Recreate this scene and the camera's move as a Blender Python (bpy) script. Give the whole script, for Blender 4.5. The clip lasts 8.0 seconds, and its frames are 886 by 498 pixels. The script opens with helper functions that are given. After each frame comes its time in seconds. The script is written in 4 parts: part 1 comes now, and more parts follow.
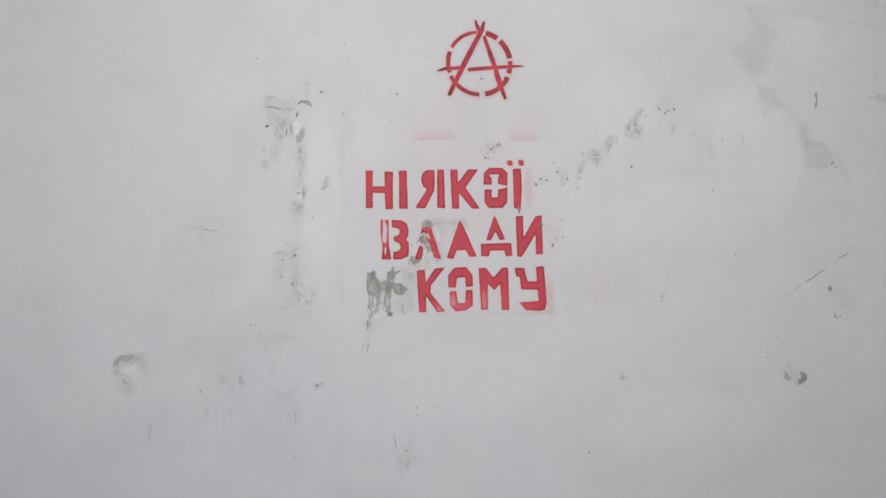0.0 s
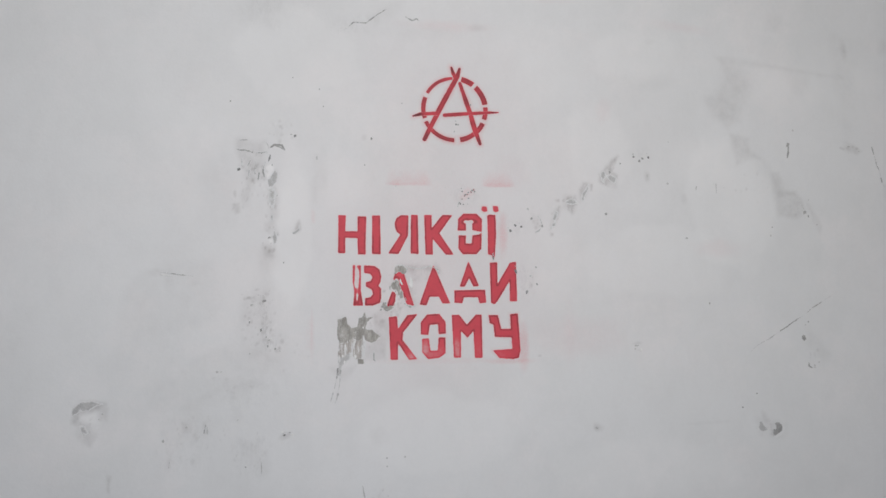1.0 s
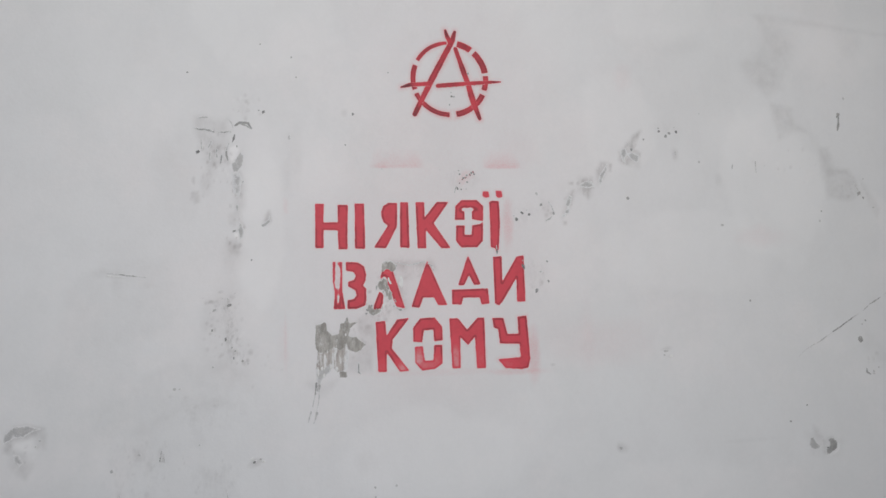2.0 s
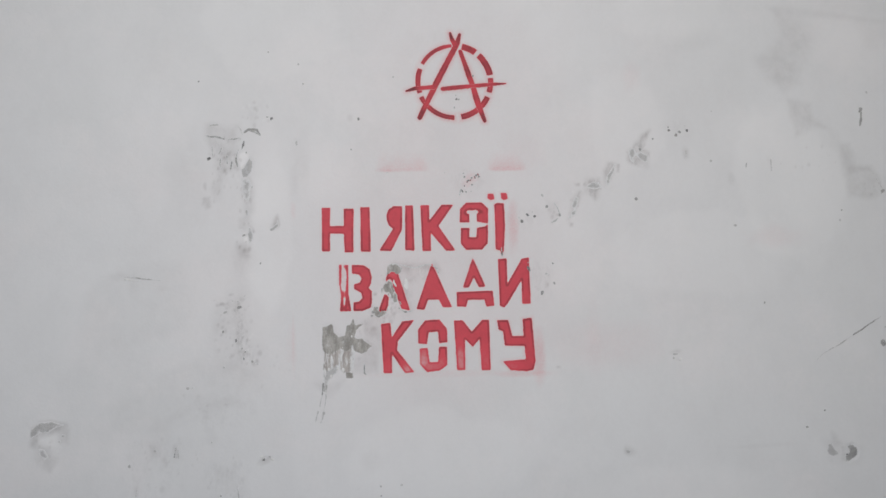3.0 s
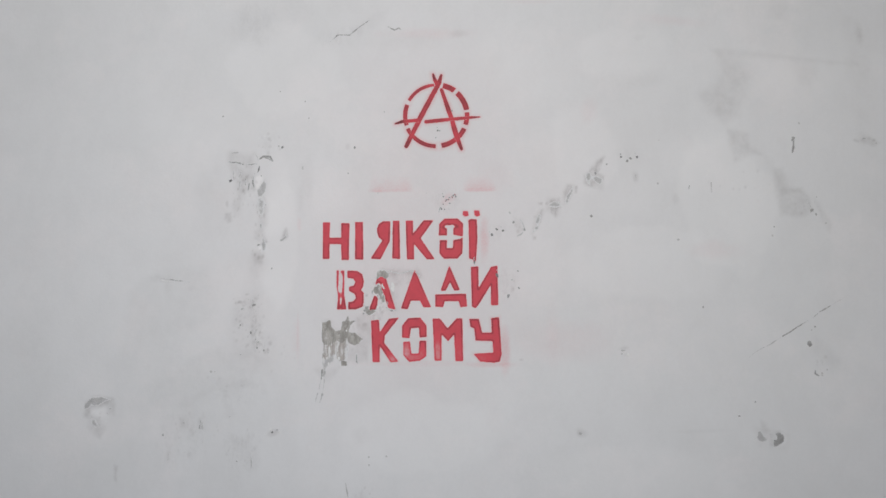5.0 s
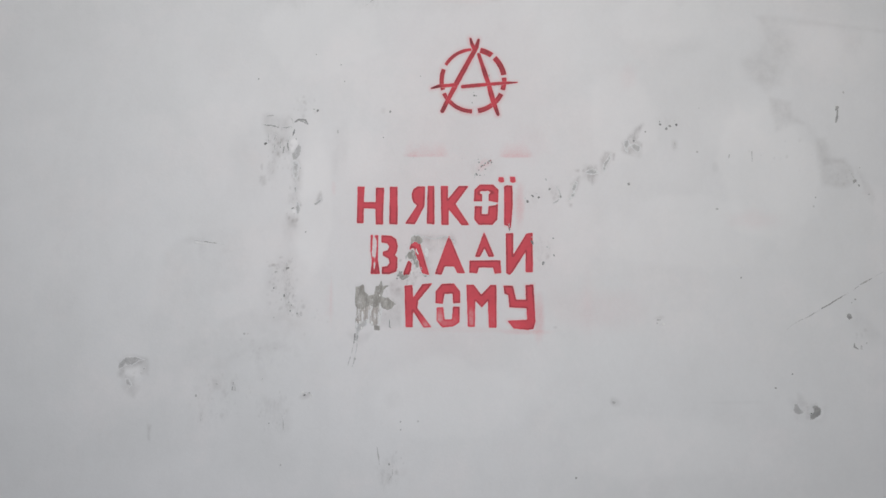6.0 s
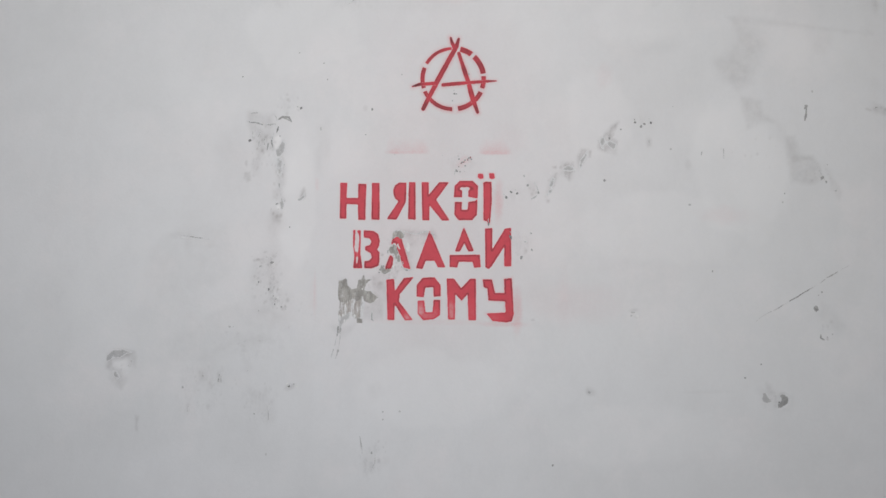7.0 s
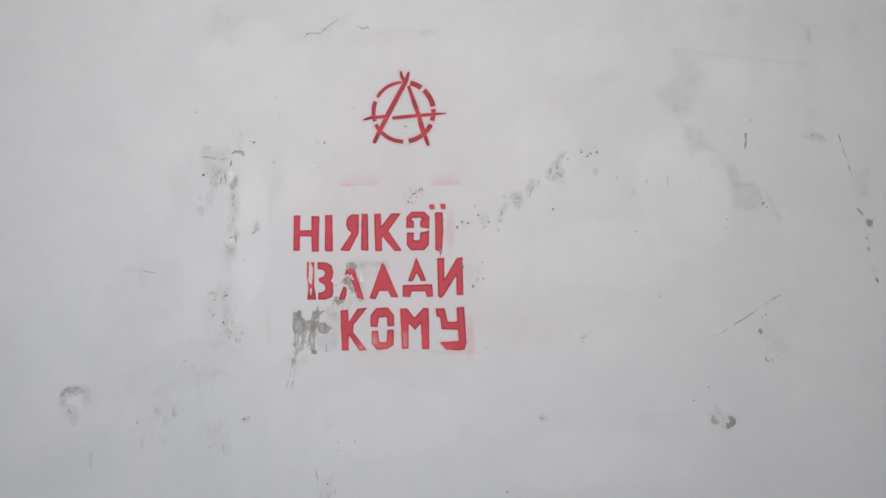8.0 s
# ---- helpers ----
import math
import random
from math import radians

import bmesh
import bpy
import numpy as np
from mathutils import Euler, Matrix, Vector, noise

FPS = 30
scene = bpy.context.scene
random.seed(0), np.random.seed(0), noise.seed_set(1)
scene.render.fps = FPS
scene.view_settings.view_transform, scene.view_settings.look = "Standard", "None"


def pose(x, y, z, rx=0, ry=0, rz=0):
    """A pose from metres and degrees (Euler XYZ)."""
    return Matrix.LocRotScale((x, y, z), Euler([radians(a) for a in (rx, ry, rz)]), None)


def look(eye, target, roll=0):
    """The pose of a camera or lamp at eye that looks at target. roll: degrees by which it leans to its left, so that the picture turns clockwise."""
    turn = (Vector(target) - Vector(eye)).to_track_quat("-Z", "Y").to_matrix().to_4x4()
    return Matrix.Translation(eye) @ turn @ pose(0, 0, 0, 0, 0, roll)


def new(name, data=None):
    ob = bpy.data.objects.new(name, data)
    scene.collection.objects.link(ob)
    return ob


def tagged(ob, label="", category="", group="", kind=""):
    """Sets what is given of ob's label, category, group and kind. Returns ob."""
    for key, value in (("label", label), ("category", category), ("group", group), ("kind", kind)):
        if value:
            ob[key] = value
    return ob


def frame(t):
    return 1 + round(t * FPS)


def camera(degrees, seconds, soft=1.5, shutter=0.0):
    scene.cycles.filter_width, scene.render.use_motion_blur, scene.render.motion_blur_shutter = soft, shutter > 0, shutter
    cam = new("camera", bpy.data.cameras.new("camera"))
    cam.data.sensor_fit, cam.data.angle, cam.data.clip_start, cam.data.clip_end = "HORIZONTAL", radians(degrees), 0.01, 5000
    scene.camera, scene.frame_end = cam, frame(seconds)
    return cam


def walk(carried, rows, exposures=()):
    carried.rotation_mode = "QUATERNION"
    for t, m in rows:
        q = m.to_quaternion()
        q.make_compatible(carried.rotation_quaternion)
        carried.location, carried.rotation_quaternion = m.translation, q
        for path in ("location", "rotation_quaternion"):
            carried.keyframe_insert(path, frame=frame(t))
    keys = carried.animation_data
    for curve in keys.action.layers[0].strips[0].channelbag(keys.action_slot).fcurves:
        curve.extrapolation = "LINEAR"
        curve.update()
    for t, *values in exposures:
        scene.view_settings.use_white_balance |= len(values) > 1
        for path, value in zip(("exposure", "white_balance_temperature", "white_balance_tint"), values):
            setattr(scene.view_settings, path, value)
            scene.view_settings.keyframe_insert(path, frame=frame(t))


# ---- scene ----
# World units are metres; shapes on the wall are given in millimetres (across, up).
cam = camera(66.0, 8.0, soft=1.5)
PATH = [
    (0, (-0.088, -0.303, 1.43), (0.101, 1.686, 1.526), -0.9),
    (0.2, (-0.0844, -0.305, 1.4369), (0.1312, 1.6801, 1.5494), -0.71),
    (0.3, (-0.0793, -0.3089, 1.4351), (0.1404, 1.6751, 1.5593), -0.54),
    (0.4, (-0.0789, -0.3146, 1.4397), (0.1358, 1.6701, 1.5612), -0.59),
    (0.5, (-0.081, -0.316, 1.439), (0.13, 1.669, 1.56), -0.9),
    (0.7, (-0.0808, -0.3173, 1.4395), (0.1602, 1.6638, 1.5701), -0.14),
    (0.9, (-0.0719, -0.3059, 1.4493), (0.1381, 1.676, 1.6155), 0.34),
    (1, (-0.069, -0.292, 1.46), (0.17, 1.685, 1.643), -0.4),
    (1.1, (-0.0682, -0.277, 1.459), (0.1688, 1.6994, 1.6535), -0.68),
    (1.2, (-0.068, -0.254, 1.457), (0.169, 1.723, 1.646), -0.5),
    (2.3, (-0.02, -0.088, 1.485), (0.193, 1.894, 1.649), -1.4),
    (2.5, (-0.02, -0.076, 1.495), (0.2, 1.908, 1.623), -1.6),
    (2.7, (-0.0018, -0.0801, 1.4861), (0.1689, 1.9067, 1.6402), -1.37),
    (2.8, (0.0082, -0.0944, 1.4926), (0.1235, 1.8969, 1.6391), -1.39),
    (3, (0.041, -0.132, 1.483), (0.112, 1.86, 1.638), -1.1),
    (3.1, (0.0619, -0.1474, 1.4858), (0.1336, 1.8472, 1.6137), -0.51),
    (3.2, (0.0825, -0.1734, 1.484), (0.1498, 1.8213, 1.613), -0.2),
    (3.3, (0.1005, -0.1907, 1.4801), (0.1751, 1.8031, 1.6186), -0.32),
    (3.4, (0.1148, -0.2094, 1.4802), (0.1419, 1.7847, 1.6315), -0.52),
    (3.5, (0.129, -0.221, 1.482), (0.149, 1.773, 1.628), -0.4),
    (3.7, (0.1411, -0.2489, 1.4879), (0.1543, 1.7447, 1.6472), -0.12),
    (3.9, (0.1359, -0.266, 1.4831), (0.1453, 1.7283, 1.6333), 0.62),
    (4, (0.14, -0.277, 1.488), (0.133, 1.718, 1.637), 0.5),
    (4.2, (0.142, -0.295, 1.497), (0.117, 1.7, 1.636), 0.0),
    (5.3, (0.145, -0.324, 1.459), (0.076, 1.668, 1.631), -0.3),
    (5.4, (0.1368, -0.3192, 1.4513), (0.0546, 1.6724, 1.6153), -0.29),
    (5.5, (0.132, -0.317, 1.444), (0.027, 1.673, 1.613), -0.1),
    (5.7, (0.1191, -0.3091, 1.4396), (-0.0091, 1.6823, 1.5735), 0.34),
    (5.8, (0.1099, -0.307, 1.4328), (-0.0028, 1.6859, 1.5569), 0.16),
    (6, (0.104, -0.313, 1.434), (0.018, 1.681, 1.57), 0.7),
    (6.2, (0.1116, -0.3186, 1.4282), (0.0567, 1.6773, 1.5448), 0.11),
    (6.3, (0.1192, -0.3189, 1.4274), (0.0699, 1.6776, 1.5358), 0.0),
    (6.5, (0.124, -0.325, 1.426), (0.085, 1.671, 1.537), 0.1),
    (6.7, (0.1255, -0.3316, 1.4317), (0.0839, 1.6661, 1.5195), 0.14),
    (6.8, (0.1248, -0.3353, 1.4332), (0.0681, 1.6614, 1.533), 0.28),
    (7, (0.124, -0.345, 1.439), (0.065, 1.651, 1.549), 0.6),
    (7.2, (0.122, -0.3551, 1.4499), (0.0863, 1.6392, 1.5966), 0.7),
    (7.3, (0.1255, -0.3566, 1.4496), (0.0839, 1.6374, 1.5984), 0.57),
    (7.5, (0.123, -0.362, 1.457), (0.068, 1.631, 1.615), 0.4),
    (7.7, (0.1434, -0.3627, 1.4572), (0.0761, 1.6296, 1.6194), 0.15),
    (7.8, (0.155, -0.3629, 1.4583), (0.1082, 1.6305, 1.6127), 0.16),
    (7.9, (0.172, -0.3647, 1.4643), (0.1513, 1.6298, 1.611), -0.16),
    (8, (0.182, -0.365, 1.462), (0.173, 1.629, 1.622), -0.5),
]
walk(cam, [(t, look(eye, target, roll)) for t, eye, target, roll in PATH],
     exposures=[(0.0, -0.012), (0.7, -0.015), (1.2, -0.03), (2.3, -0.078), (3.5, -0.07), (4.2, -0.02), (5.3, -0.015), (8.0, 0.0)])

# ---- light: overcast daylight from an added lamp in an assumed, unseen opening opposite the wall ----
WALL_Y, SOUTH_Y, EAST_X, WEST_X, CEILING_Z = 0.93, -1.1, 3.6, -3.2, 3.1
ASSUMED_WINDOW = (-0.47, 0.43, 1.35, 2.55)
world = bpy.data.worlds.new("sky")
scene.world = world
world.use_nodes = True
sky = world.node_tree.nodes.new("ShaderNodeTexSky")
sky.sky_type, sky.sun_disc, sky.sun_elevation, sky.sun_rotation = "NISHITA", False, radians(38), radians(200)
world.node_tree.nodes["Background"].inputs["Strength"].default_value = 0.12
world.node_tree.links.new(sky.outputs["Color"], world.node_tree.nodes["Background"].inputs["Color"])
sun = new("sun", bpy.data.lights.new("sun", "SUN"))
sun.data.energy, sun.data.angle, sun.data.color = 0.8, radians(15), (1.0, 0.97, 0.93)
sun.matrix_world = look((1.0, -2.7, 2.6), (0, 0, 0))
# Area lamp added so that the wall dims softly towards its edges.
daylight = new("added_daylight", bpy.data.lights.new("added_daylight", "AREA"))
daylight.data.shape, daylight.data.size, daylight.data.size_y = "RECTANGLE", ASSUMED_WINDOW[1] - ASSUMED_WINDOW[0], ASSUMED_WINDOW[3] - ASSUMED_WINDOW[2]
daylight.data.energy, daylight.data.color = 29.3, (0.985, 0.98, 1.0)
daylight.matrix_world = look(((ASSUMED_WINDOW[0] + ASSUMED_WINDOW[1]) / 2, SOUTH_Y - 0.02, (ASSUMED_WINDOW[2] + ASSUMED_WINDOW[3]) / 2), ((ASSUMED_WINDOW[0] + ASSUMED_WINDOW[1]) / 2, 0.9, (ASSUMED_WINDOW[2] + ASSUMED_WINDOW[3]) / 2))


# ---- materials ----
def material(name, roughness=0.8):
    """A node material; returns it with its tree's nodes, links and main shader."""
    mat = bpy.data.materials.new(name)
    mat.use_nodes = True
    nodes, links = mat.node_tree.nodes, mat.node_tree.links
    shader = nodes["Principled BSDF"]
    shader.inputs["Roughness"].default_value = roughness
    shader.inputs["Specular IOR Level"].default_value = 0.3
    return mat, nodes, links, shader


def grain(nodes, links, scale, detail=4.0, rough=0.6, stretch=(1, 1, 1)):
    """Noise at a real-world scale, by the place in the world."""
    place = nodes.new("ShaderNodeNewGeometry")
    size = nodes.new("ShaderNodeMapping")
    size.inputs["Scale"].default_value = stretch
    tex = nodes.new("ShaderNodeTexNoise")
    tex.inputs["Scale"].default_value, tex.inputs["Detail"].default_value, tex.inputs["Roughness"].default_value = scale, detail, rough
    links.new(place.outputs["Position"], size.inputs["Vector"])
    links.new(size.outputs["Vector"], tex.inputs["Vector"])
    return tex.outputs["Fac"]


def ramp(nodes, links, source, low, high, a=0.0, b=1.0):
    node = nodes.new("ShaderNodeMapRange")
    node.interpolation_type = "SMOOTHSTEP"
    for slot, value in zip(("From Min", "From Max", "To Min", "To Max"), (low, high, a, b)):
        node.inputs[slot].default_value = value
    links.new(source, node.inputs["Value"])
    return node.outputs["Result"]


def blend(nodes, links, factor, a, b, how="MIX"):
    node = nodes.new("ShaderNodeMix")
    node.data_type, node.blend_type = "RGBA", how
    for value, slot in ((factor, 0), (a, 6), (b, 7)):
        if isinstance(value, bpy.types.NodeSocket):
            links.new(value, node.inputs[slot])
        else:
            node.inputs[slot].default_value = value if slot == 0 else (*value, 1)
    return node.outputs[2]


def times(nodes, links, a, b, how="MULTIPLY"):
    node = nodes.new("ShaderNodeMath")
    node.operation, node.use_clamp = how, True
    for slot, value in enumerate((a, b)):
        if isinstance(value, bpy.types.NodeSocket):
            links.new(value, node.inputs[slot])
        else:
            node.inputs[slot].default_value = value
    return node.outputs[0]


def bumped(nodes, links, shader, height, strength, distance):
    node = nodes.new("ShaderNodeBump")
    node.inputs["Strength"].default_value, node.inputs["Distance"].default_value = strength, distance
    links.new(height, node.inputs["Height"])
    links.new(node.outputs["Normal"], shader.inputs["Normal"])


def stored(nodes, name):
    node = nodes.new("ShaderNodeAttribute")
    node.attribute_name = name
    return node


WHITE, WHITE_COOL, WHITE_WARM = (0.782, 0.788, 0.795), (0.745, 0.753, 0.757), (0.812, 0.800, 0.803)


def limewash(nodes, links):
    """The wall's painted white, uneven at the scale of a hand and of a brush."""
    colour = blend(nodes, links, ramp(nodes, links, grain(nodes, links, 3.0, 3.0), 0.35, 0.68), WHITE, WHITE_COOL)
    colour = blend(nodes, links, ramp(nodes, links, grain(nodes, links, 7.0, 5.0, 0.65), 0.45, 0.7, 0.0, 0.7), colour, WHITE_WARM)
    colour = blend(nodes, links, ramp(nodes, links, grain(nodes, links, 26.0, 5.0, 0.7, (1, 1, 0.7)), 0.4, 0.66, 0.0, 0.13), colour, (0.66, 0.66, 0.665))
    fine = ramp(nodes, links, grain(nodes, links, 160.0, 3.0), 0.3, 0.75, 0.0, 0.06)
    return blend(nodes, links, fine, colour, (0.60, 0.60, 0.60))


def painted_wall():
    mat, nodes, links, shader = material("painted_plaster", 0.72)
    marks = nodes.new("ShaderNodeSeparateColor")
    layer = stored(nodes, "marks")
    links.new(layer.outputs["Color"], marks.inputs["Color"])
    colour = limewash(nodes, links)
    broken = ramp(nodes, links, grain(nodes, links, 55.0, 5.0, 0.7), 0.3, 0.66, 0.6, 1.15)
    fleck = ramp(nodes, links, grain(nodes, links, 420.0, 2.0), 0.35, 0.65, 0.75, 1.15)
    colour = blend(nodes, links, marks.outputs["Blue"], colour, (0.90, 0.90, 0.90))
    # Highlights and shadows of loose flakes, painted as bright and dark veins.
    veins = grain(nodes, links, 78.0, 6.0, 0.74, (1.25, 1, 0.6))
    flake_shade = ramp(nodes, links, veins, 0.48, 0.60, 0.08, 0.75)
    lifted = ramp(nodes, links, veins, 0.44, 0.34, 0.0, 0.9)
    scuff = layer.outputs["Alpha"]
    colour = blend(nodes, links, times(nodes, links, scuff, lifted), colour, (0.92, 0.92, 0.92))
    colour = blend(nodes, links, times(nodes, links, scuff, flake_shade), colour, (0.30, 0.30, 0.295))
    colour = blend(nodes, links, times(nodes, links, marks.outputs["Green"], broken), colour, (0.37, 0.358, 0.352))
    colour = blend(nodes, links, times(nodes, links, marks.outputs["Red"], fleck), colour, (0.70, 0.10, 0.13))
    links.new(colour, shader.inputs["Base Color"])
    height = blend(nodes, links, 0.25, grain(nodes, links, 22.0, 4.0), grain(nodes, links, 260.0, 3.0))
    bumped(nodes, links, shader, height, 0.24, 0.003)
    return mat


def spray_paint(name, tone, dark, deep=0.5):
    """Matt aerosol paint; 'cover' says how thickly it lies: a pale mist at the rim, then red, deeper where it is thick."""
    mat, nodes, links, shader = material(name, 0.62)
    cover = stored(nodes, "cover").outputs["Fac"]
    thin = ramp(nodes, links, grain(nodes, links, 130.0, 3.0, 0.6), 0.25, 0.75, -0.05, 0.05)
    node = nodes.new("ShaderNodeMath")
    links.new(cover, node.inputs[0])
    links.new(thin, node.inputs[1])
    mottle = ramp(nodes, links, grain(nodes, links, 45.0, 4.0, 0.65), 0.3, 0.7, 0.55, 1.0)
    thick = times(nodes, links, ramp(nodes, links, node.outputs[0], 0.8, 1.5, 0.0, deep), mottle)
    colour = blend(nodes, links, ramp(nodes, links, node.outputs[0], -0.05, 0.72), limewash(nodes, links), tone)
    colour = blend(nodes, links, thick, colour, dark)
    links.new(colour, shader.inputs["Base Color"])
    bumped(nodes, links, shader, grain(nodes, links, 300.0, 3.0), 0.25, 0.001)
    return mat


def bare_plaster(name, light, dark, hold=1.0, patchy=0.5, streak=(1, 1, 1)):
    """Rough render where the paint has come off; scraps of white paint still cling to it."""
    mat, nodes, links, shader = material(name, 0.95)
    colour = blend(nodes, links, ramp(nodes, links, grain(nodes, links, 75.0, 6.0, 0.72, streak), 0.36, 0.62), light, dark)
    pits = ramp(nodes, links, grain(nodes, links, 260.0, 3.0, 0.7, streak), 0.58, 0.72, 0.0, 0.7)
    colour = blend(nodes, links, pits, colour, tuple(0.6 * c for c in dark))
    cling = ramp(nodes, links, grain(nodes, links, 110.0, 5.0, 0.75, streak), 0.40, 0.60, 1.0, 1.0 - patchy)
    cover = times(nodes, links, stored(nodes, "cover").outputs["Fac"], cling)
    ragged = ramp(nodes, links, grain(nodes, links, 240.0, 4.0, 0.7), 0.25, 0.75, -0.22, 0.22)
    node = nodes.new("ShaderNodeMath")
    links.new(cover, node.inputs[0])
    links.new(ragged, node.inputs[1])
    colour = blend(nodes, links, ramp(nodes, links, node.outputs[0], 0.08, 0.7, 0.0, hold), limewash(nodes, links), colour)
    links.new(colour, shader.inputs["Base Color"])
    bumped(nodes, links, shader, grain(nodes, links, 150.0, 5.0, 0.7), 0.8, 0.003)
    return mat


def plain_matt(name, colour, other, scale, bump=0.3):
    mat, nodes, links, shader = material(name, 0.85)
    mixed = blend(nodes, links, ramp(nodes, links, grain(nodes, links, scale, 6.0, 0.65), 0.3, 0.7), colour, other)
    links.new(mixed, shader.inputs["Base Color"])
    bumped(nodes, links, shader, grain(nodes, links, scale * 12, 4.0), bump, 0.002)
    return mat


WALL_PAINT = painted_wall()
RED = spray_paint("red_spray_paint", (0.70, 0.078, 0.106), (0.27, 0.032, 0.042), 0.9)
CRIMSON = spray_paint("crimson_spray_paint", (0.60, 0.060, 0.080), (0.15, 0.036, 0.042), 1.0)
PEELED = bare_plaster("peeled_grey_plaster", (0.48, 0.462, 0.432), (0.30, 0.284, 0.26), 0.92, 0.45, (1.7, 1, 0.55))
SCUFFED = bare_plaster("scuffed_pale_plaster", (0.52, 0.515, 0.51), (0.40, 0.40, 0.40), 0.74, 0.5)
DARK = bare_plaster("dark_pitted_plaster", (0.24, 0.235, 0.23), (0.12, 0.12, 0.12), 0.9, 0.45)
NICKED = bare_plaster("grey_nicked_plaster", (0.38, 0.375, 0.365), (0.24, 0.24, 0.235), 0.82, 0.35)
HAIRLINE = bare_plaster("hairline_in_paint", (0.38, 0.375, 0.37), (0.24, 0.24, 0.235), 0.82, 0.6)
STREAKED = bare_plaster("streaked_brown_plaster", (0.52, 0.475, 0.44), (0.32, 0.275, 0.25), 0.78, 0.85, (2.4, 1, 0.32))
RUSTY = bare_plaster("red_stained_plaster", (0.42, 0.16, 0.17), (0.20, 0.09, 0.09), 0.9, 0.4)
GOUGE_AND_HIGHLIGHT = bare_plaster("white_gouge_and_highlight", (0.86, 0.86, 0.85), (0.78, 0.78, 0.77), 1.0, 0.3)
ROOM_WHITE = plain_matt("room_grey_plaster", (0.31, 0.31, 0.305), (0.26, 0.265, 0.265), 3.0)
CONCRETE = plain_matt("grey_concrete", (0.30, 0.30, 0.29), (0.23, 0.23, 0.23), 5.0)


# ---- shapes: distances in millimetres on the wall's face, negative inside ----
def lattice(x, z, seed):
    ix, iz = np.floor(x).astype(np.int64), np.floor(z).astype(np.int64)
    fx, fz = x - ix, z - iz
    fx, fz = fx * fx * (3 - 2 * fx), fz * fz * (3 - 2 * fz)

    def corner(a, b):
        n = (a * 374761393 + b * 668265263 + seed * 974634777) & 0x7FFFFFFF
        n = ((n ^ (n >> 13)) * 1274126177) & 0x7FFFFFFF
        return ((n ^ (n >> 16)) & 0xFFFF) / 65535.0

    low = corner(ix, iz) * (1 - fx) + corner(ix + 1, iz) * fx
    high = corner(ix, iz + 1) * (1 - fx) + corner(ix + 1, iz + 1) * fx
    return low * (1 - fz) + high * fz


def rough(x, z, size, seed=1, octaves=3):
    """Uneven values from about -1 to 1, whose largest bumps are size mm wide."""
    total, weight = 0.0, 0.0
    for n in range(octaves):
        total = total + (lattice(x / size * 2**n + 7.3 * n, z / size * 2**n, seed + n) - 0.5) / 1.8**n
        weight += 0.5 / 1.8**n
    return total / weight


def polygon(x, z, corners):
    """Distance to a polygon's edge."""
    far, inside = np.full(x.shape, 1e9), np.zeros(x.shape, bool)
    for (ax, az), (bx, bz) in zip(corners, corners[1:] + corners[:1]):
        ex, ez = bx - ax, bz - az
        h = np.clip(((x - ax) * ex + (z - az) * ez) / (ex * ex + ez * ez), 0, 1)
        far = np.minimum(far, (x - ax - h * ex) ** 2 + (z - az - h * ez) ** 2)
        if ez:
            inside ^= ((az > z) != (bz > z)) & (x < ex * (z - az) / ez + ax)
    return np.where(inside, -1, 1) * np.sqrt(far)


def ellipse(x, z, cx, cz, rx, rz, deg):
    c, s = math.cos(radians(deg)), math.sin(radians(deg))
    u, v = (x - cx) * c + (z - cz) * s, (z - cz) * c - (x - cx) * s
    return (np.sqrt((u / rx) ** 2 + (v / rz) ** 2) - 1) * min(rx, rz)


def stroke(x, z, points, widths):
    """A brush line through points, with a width at each."""
    far = np.full(np.shape(x), 1e9)
    for (ax, az), (bx, bz), wa, wb in zip(points, points[1:], widths, widths[1:]):
        ex, ez = bx - ax, bz - az
        h = np.clip(((x - ax) * ex + (z - az) * ez) / (ex * ex + ez * ez), 0, 1)
        far = np.minimum(far, np.hypot(x - ax - h * ex, z - az - h * ez) - (wa + (wb - wa) * h) / 2)
    return far


def arc(x, z, cx, cz, radius, width, start, end):
    """Part of a ring, between two angles in degrees."""
    ring = np.abs(np.hypot(x - cx, z - cz) - radius) - width / 2
    mid, half = radians((start + end) / 2), radians((end - start) / 2)
    angle = np.arctan2(z - cz, x - cx) - mid
    angle = np.abs((angle + math.pi) % (2 * math.pi) - math.pi)
    return np.maximum(ring, (angle - half) * radius)


def blobs(x, z, rows, uneven, size, seed, stretch=1.0):
    total, melt = np.zeros(np.shape(x)), 0.5 + 0.8 * min(2.5, uneven)
    wave, wave2 = 0.8 * uneven * rough(x, z, 2.5 * size, seed + 50, 2), 0.8 * uneven * rough(x, z, 2.5 * size, seed + 60, 2)
    for row in rows:
        far = polygon(x + wave, z + wave2, row) if isinstance(row, list) else ellipse(x + wave, z + wave2, *row)
        total = total + np.exp(-np.clip(far, -30, 60) / melt)
    far = -melt * np.log(total + 1e-12)
    return far + uneven * rough(x, z * stretch, size, seed, 4)


def smoothstep(a, b, v):
    v = np.clip((v - a) / (b - a), 0, 1)
    return v * v * (3 - 2 * v)


# Areas where the paint has come off in sheets: the wall lies deeper there.
PEELS = {}


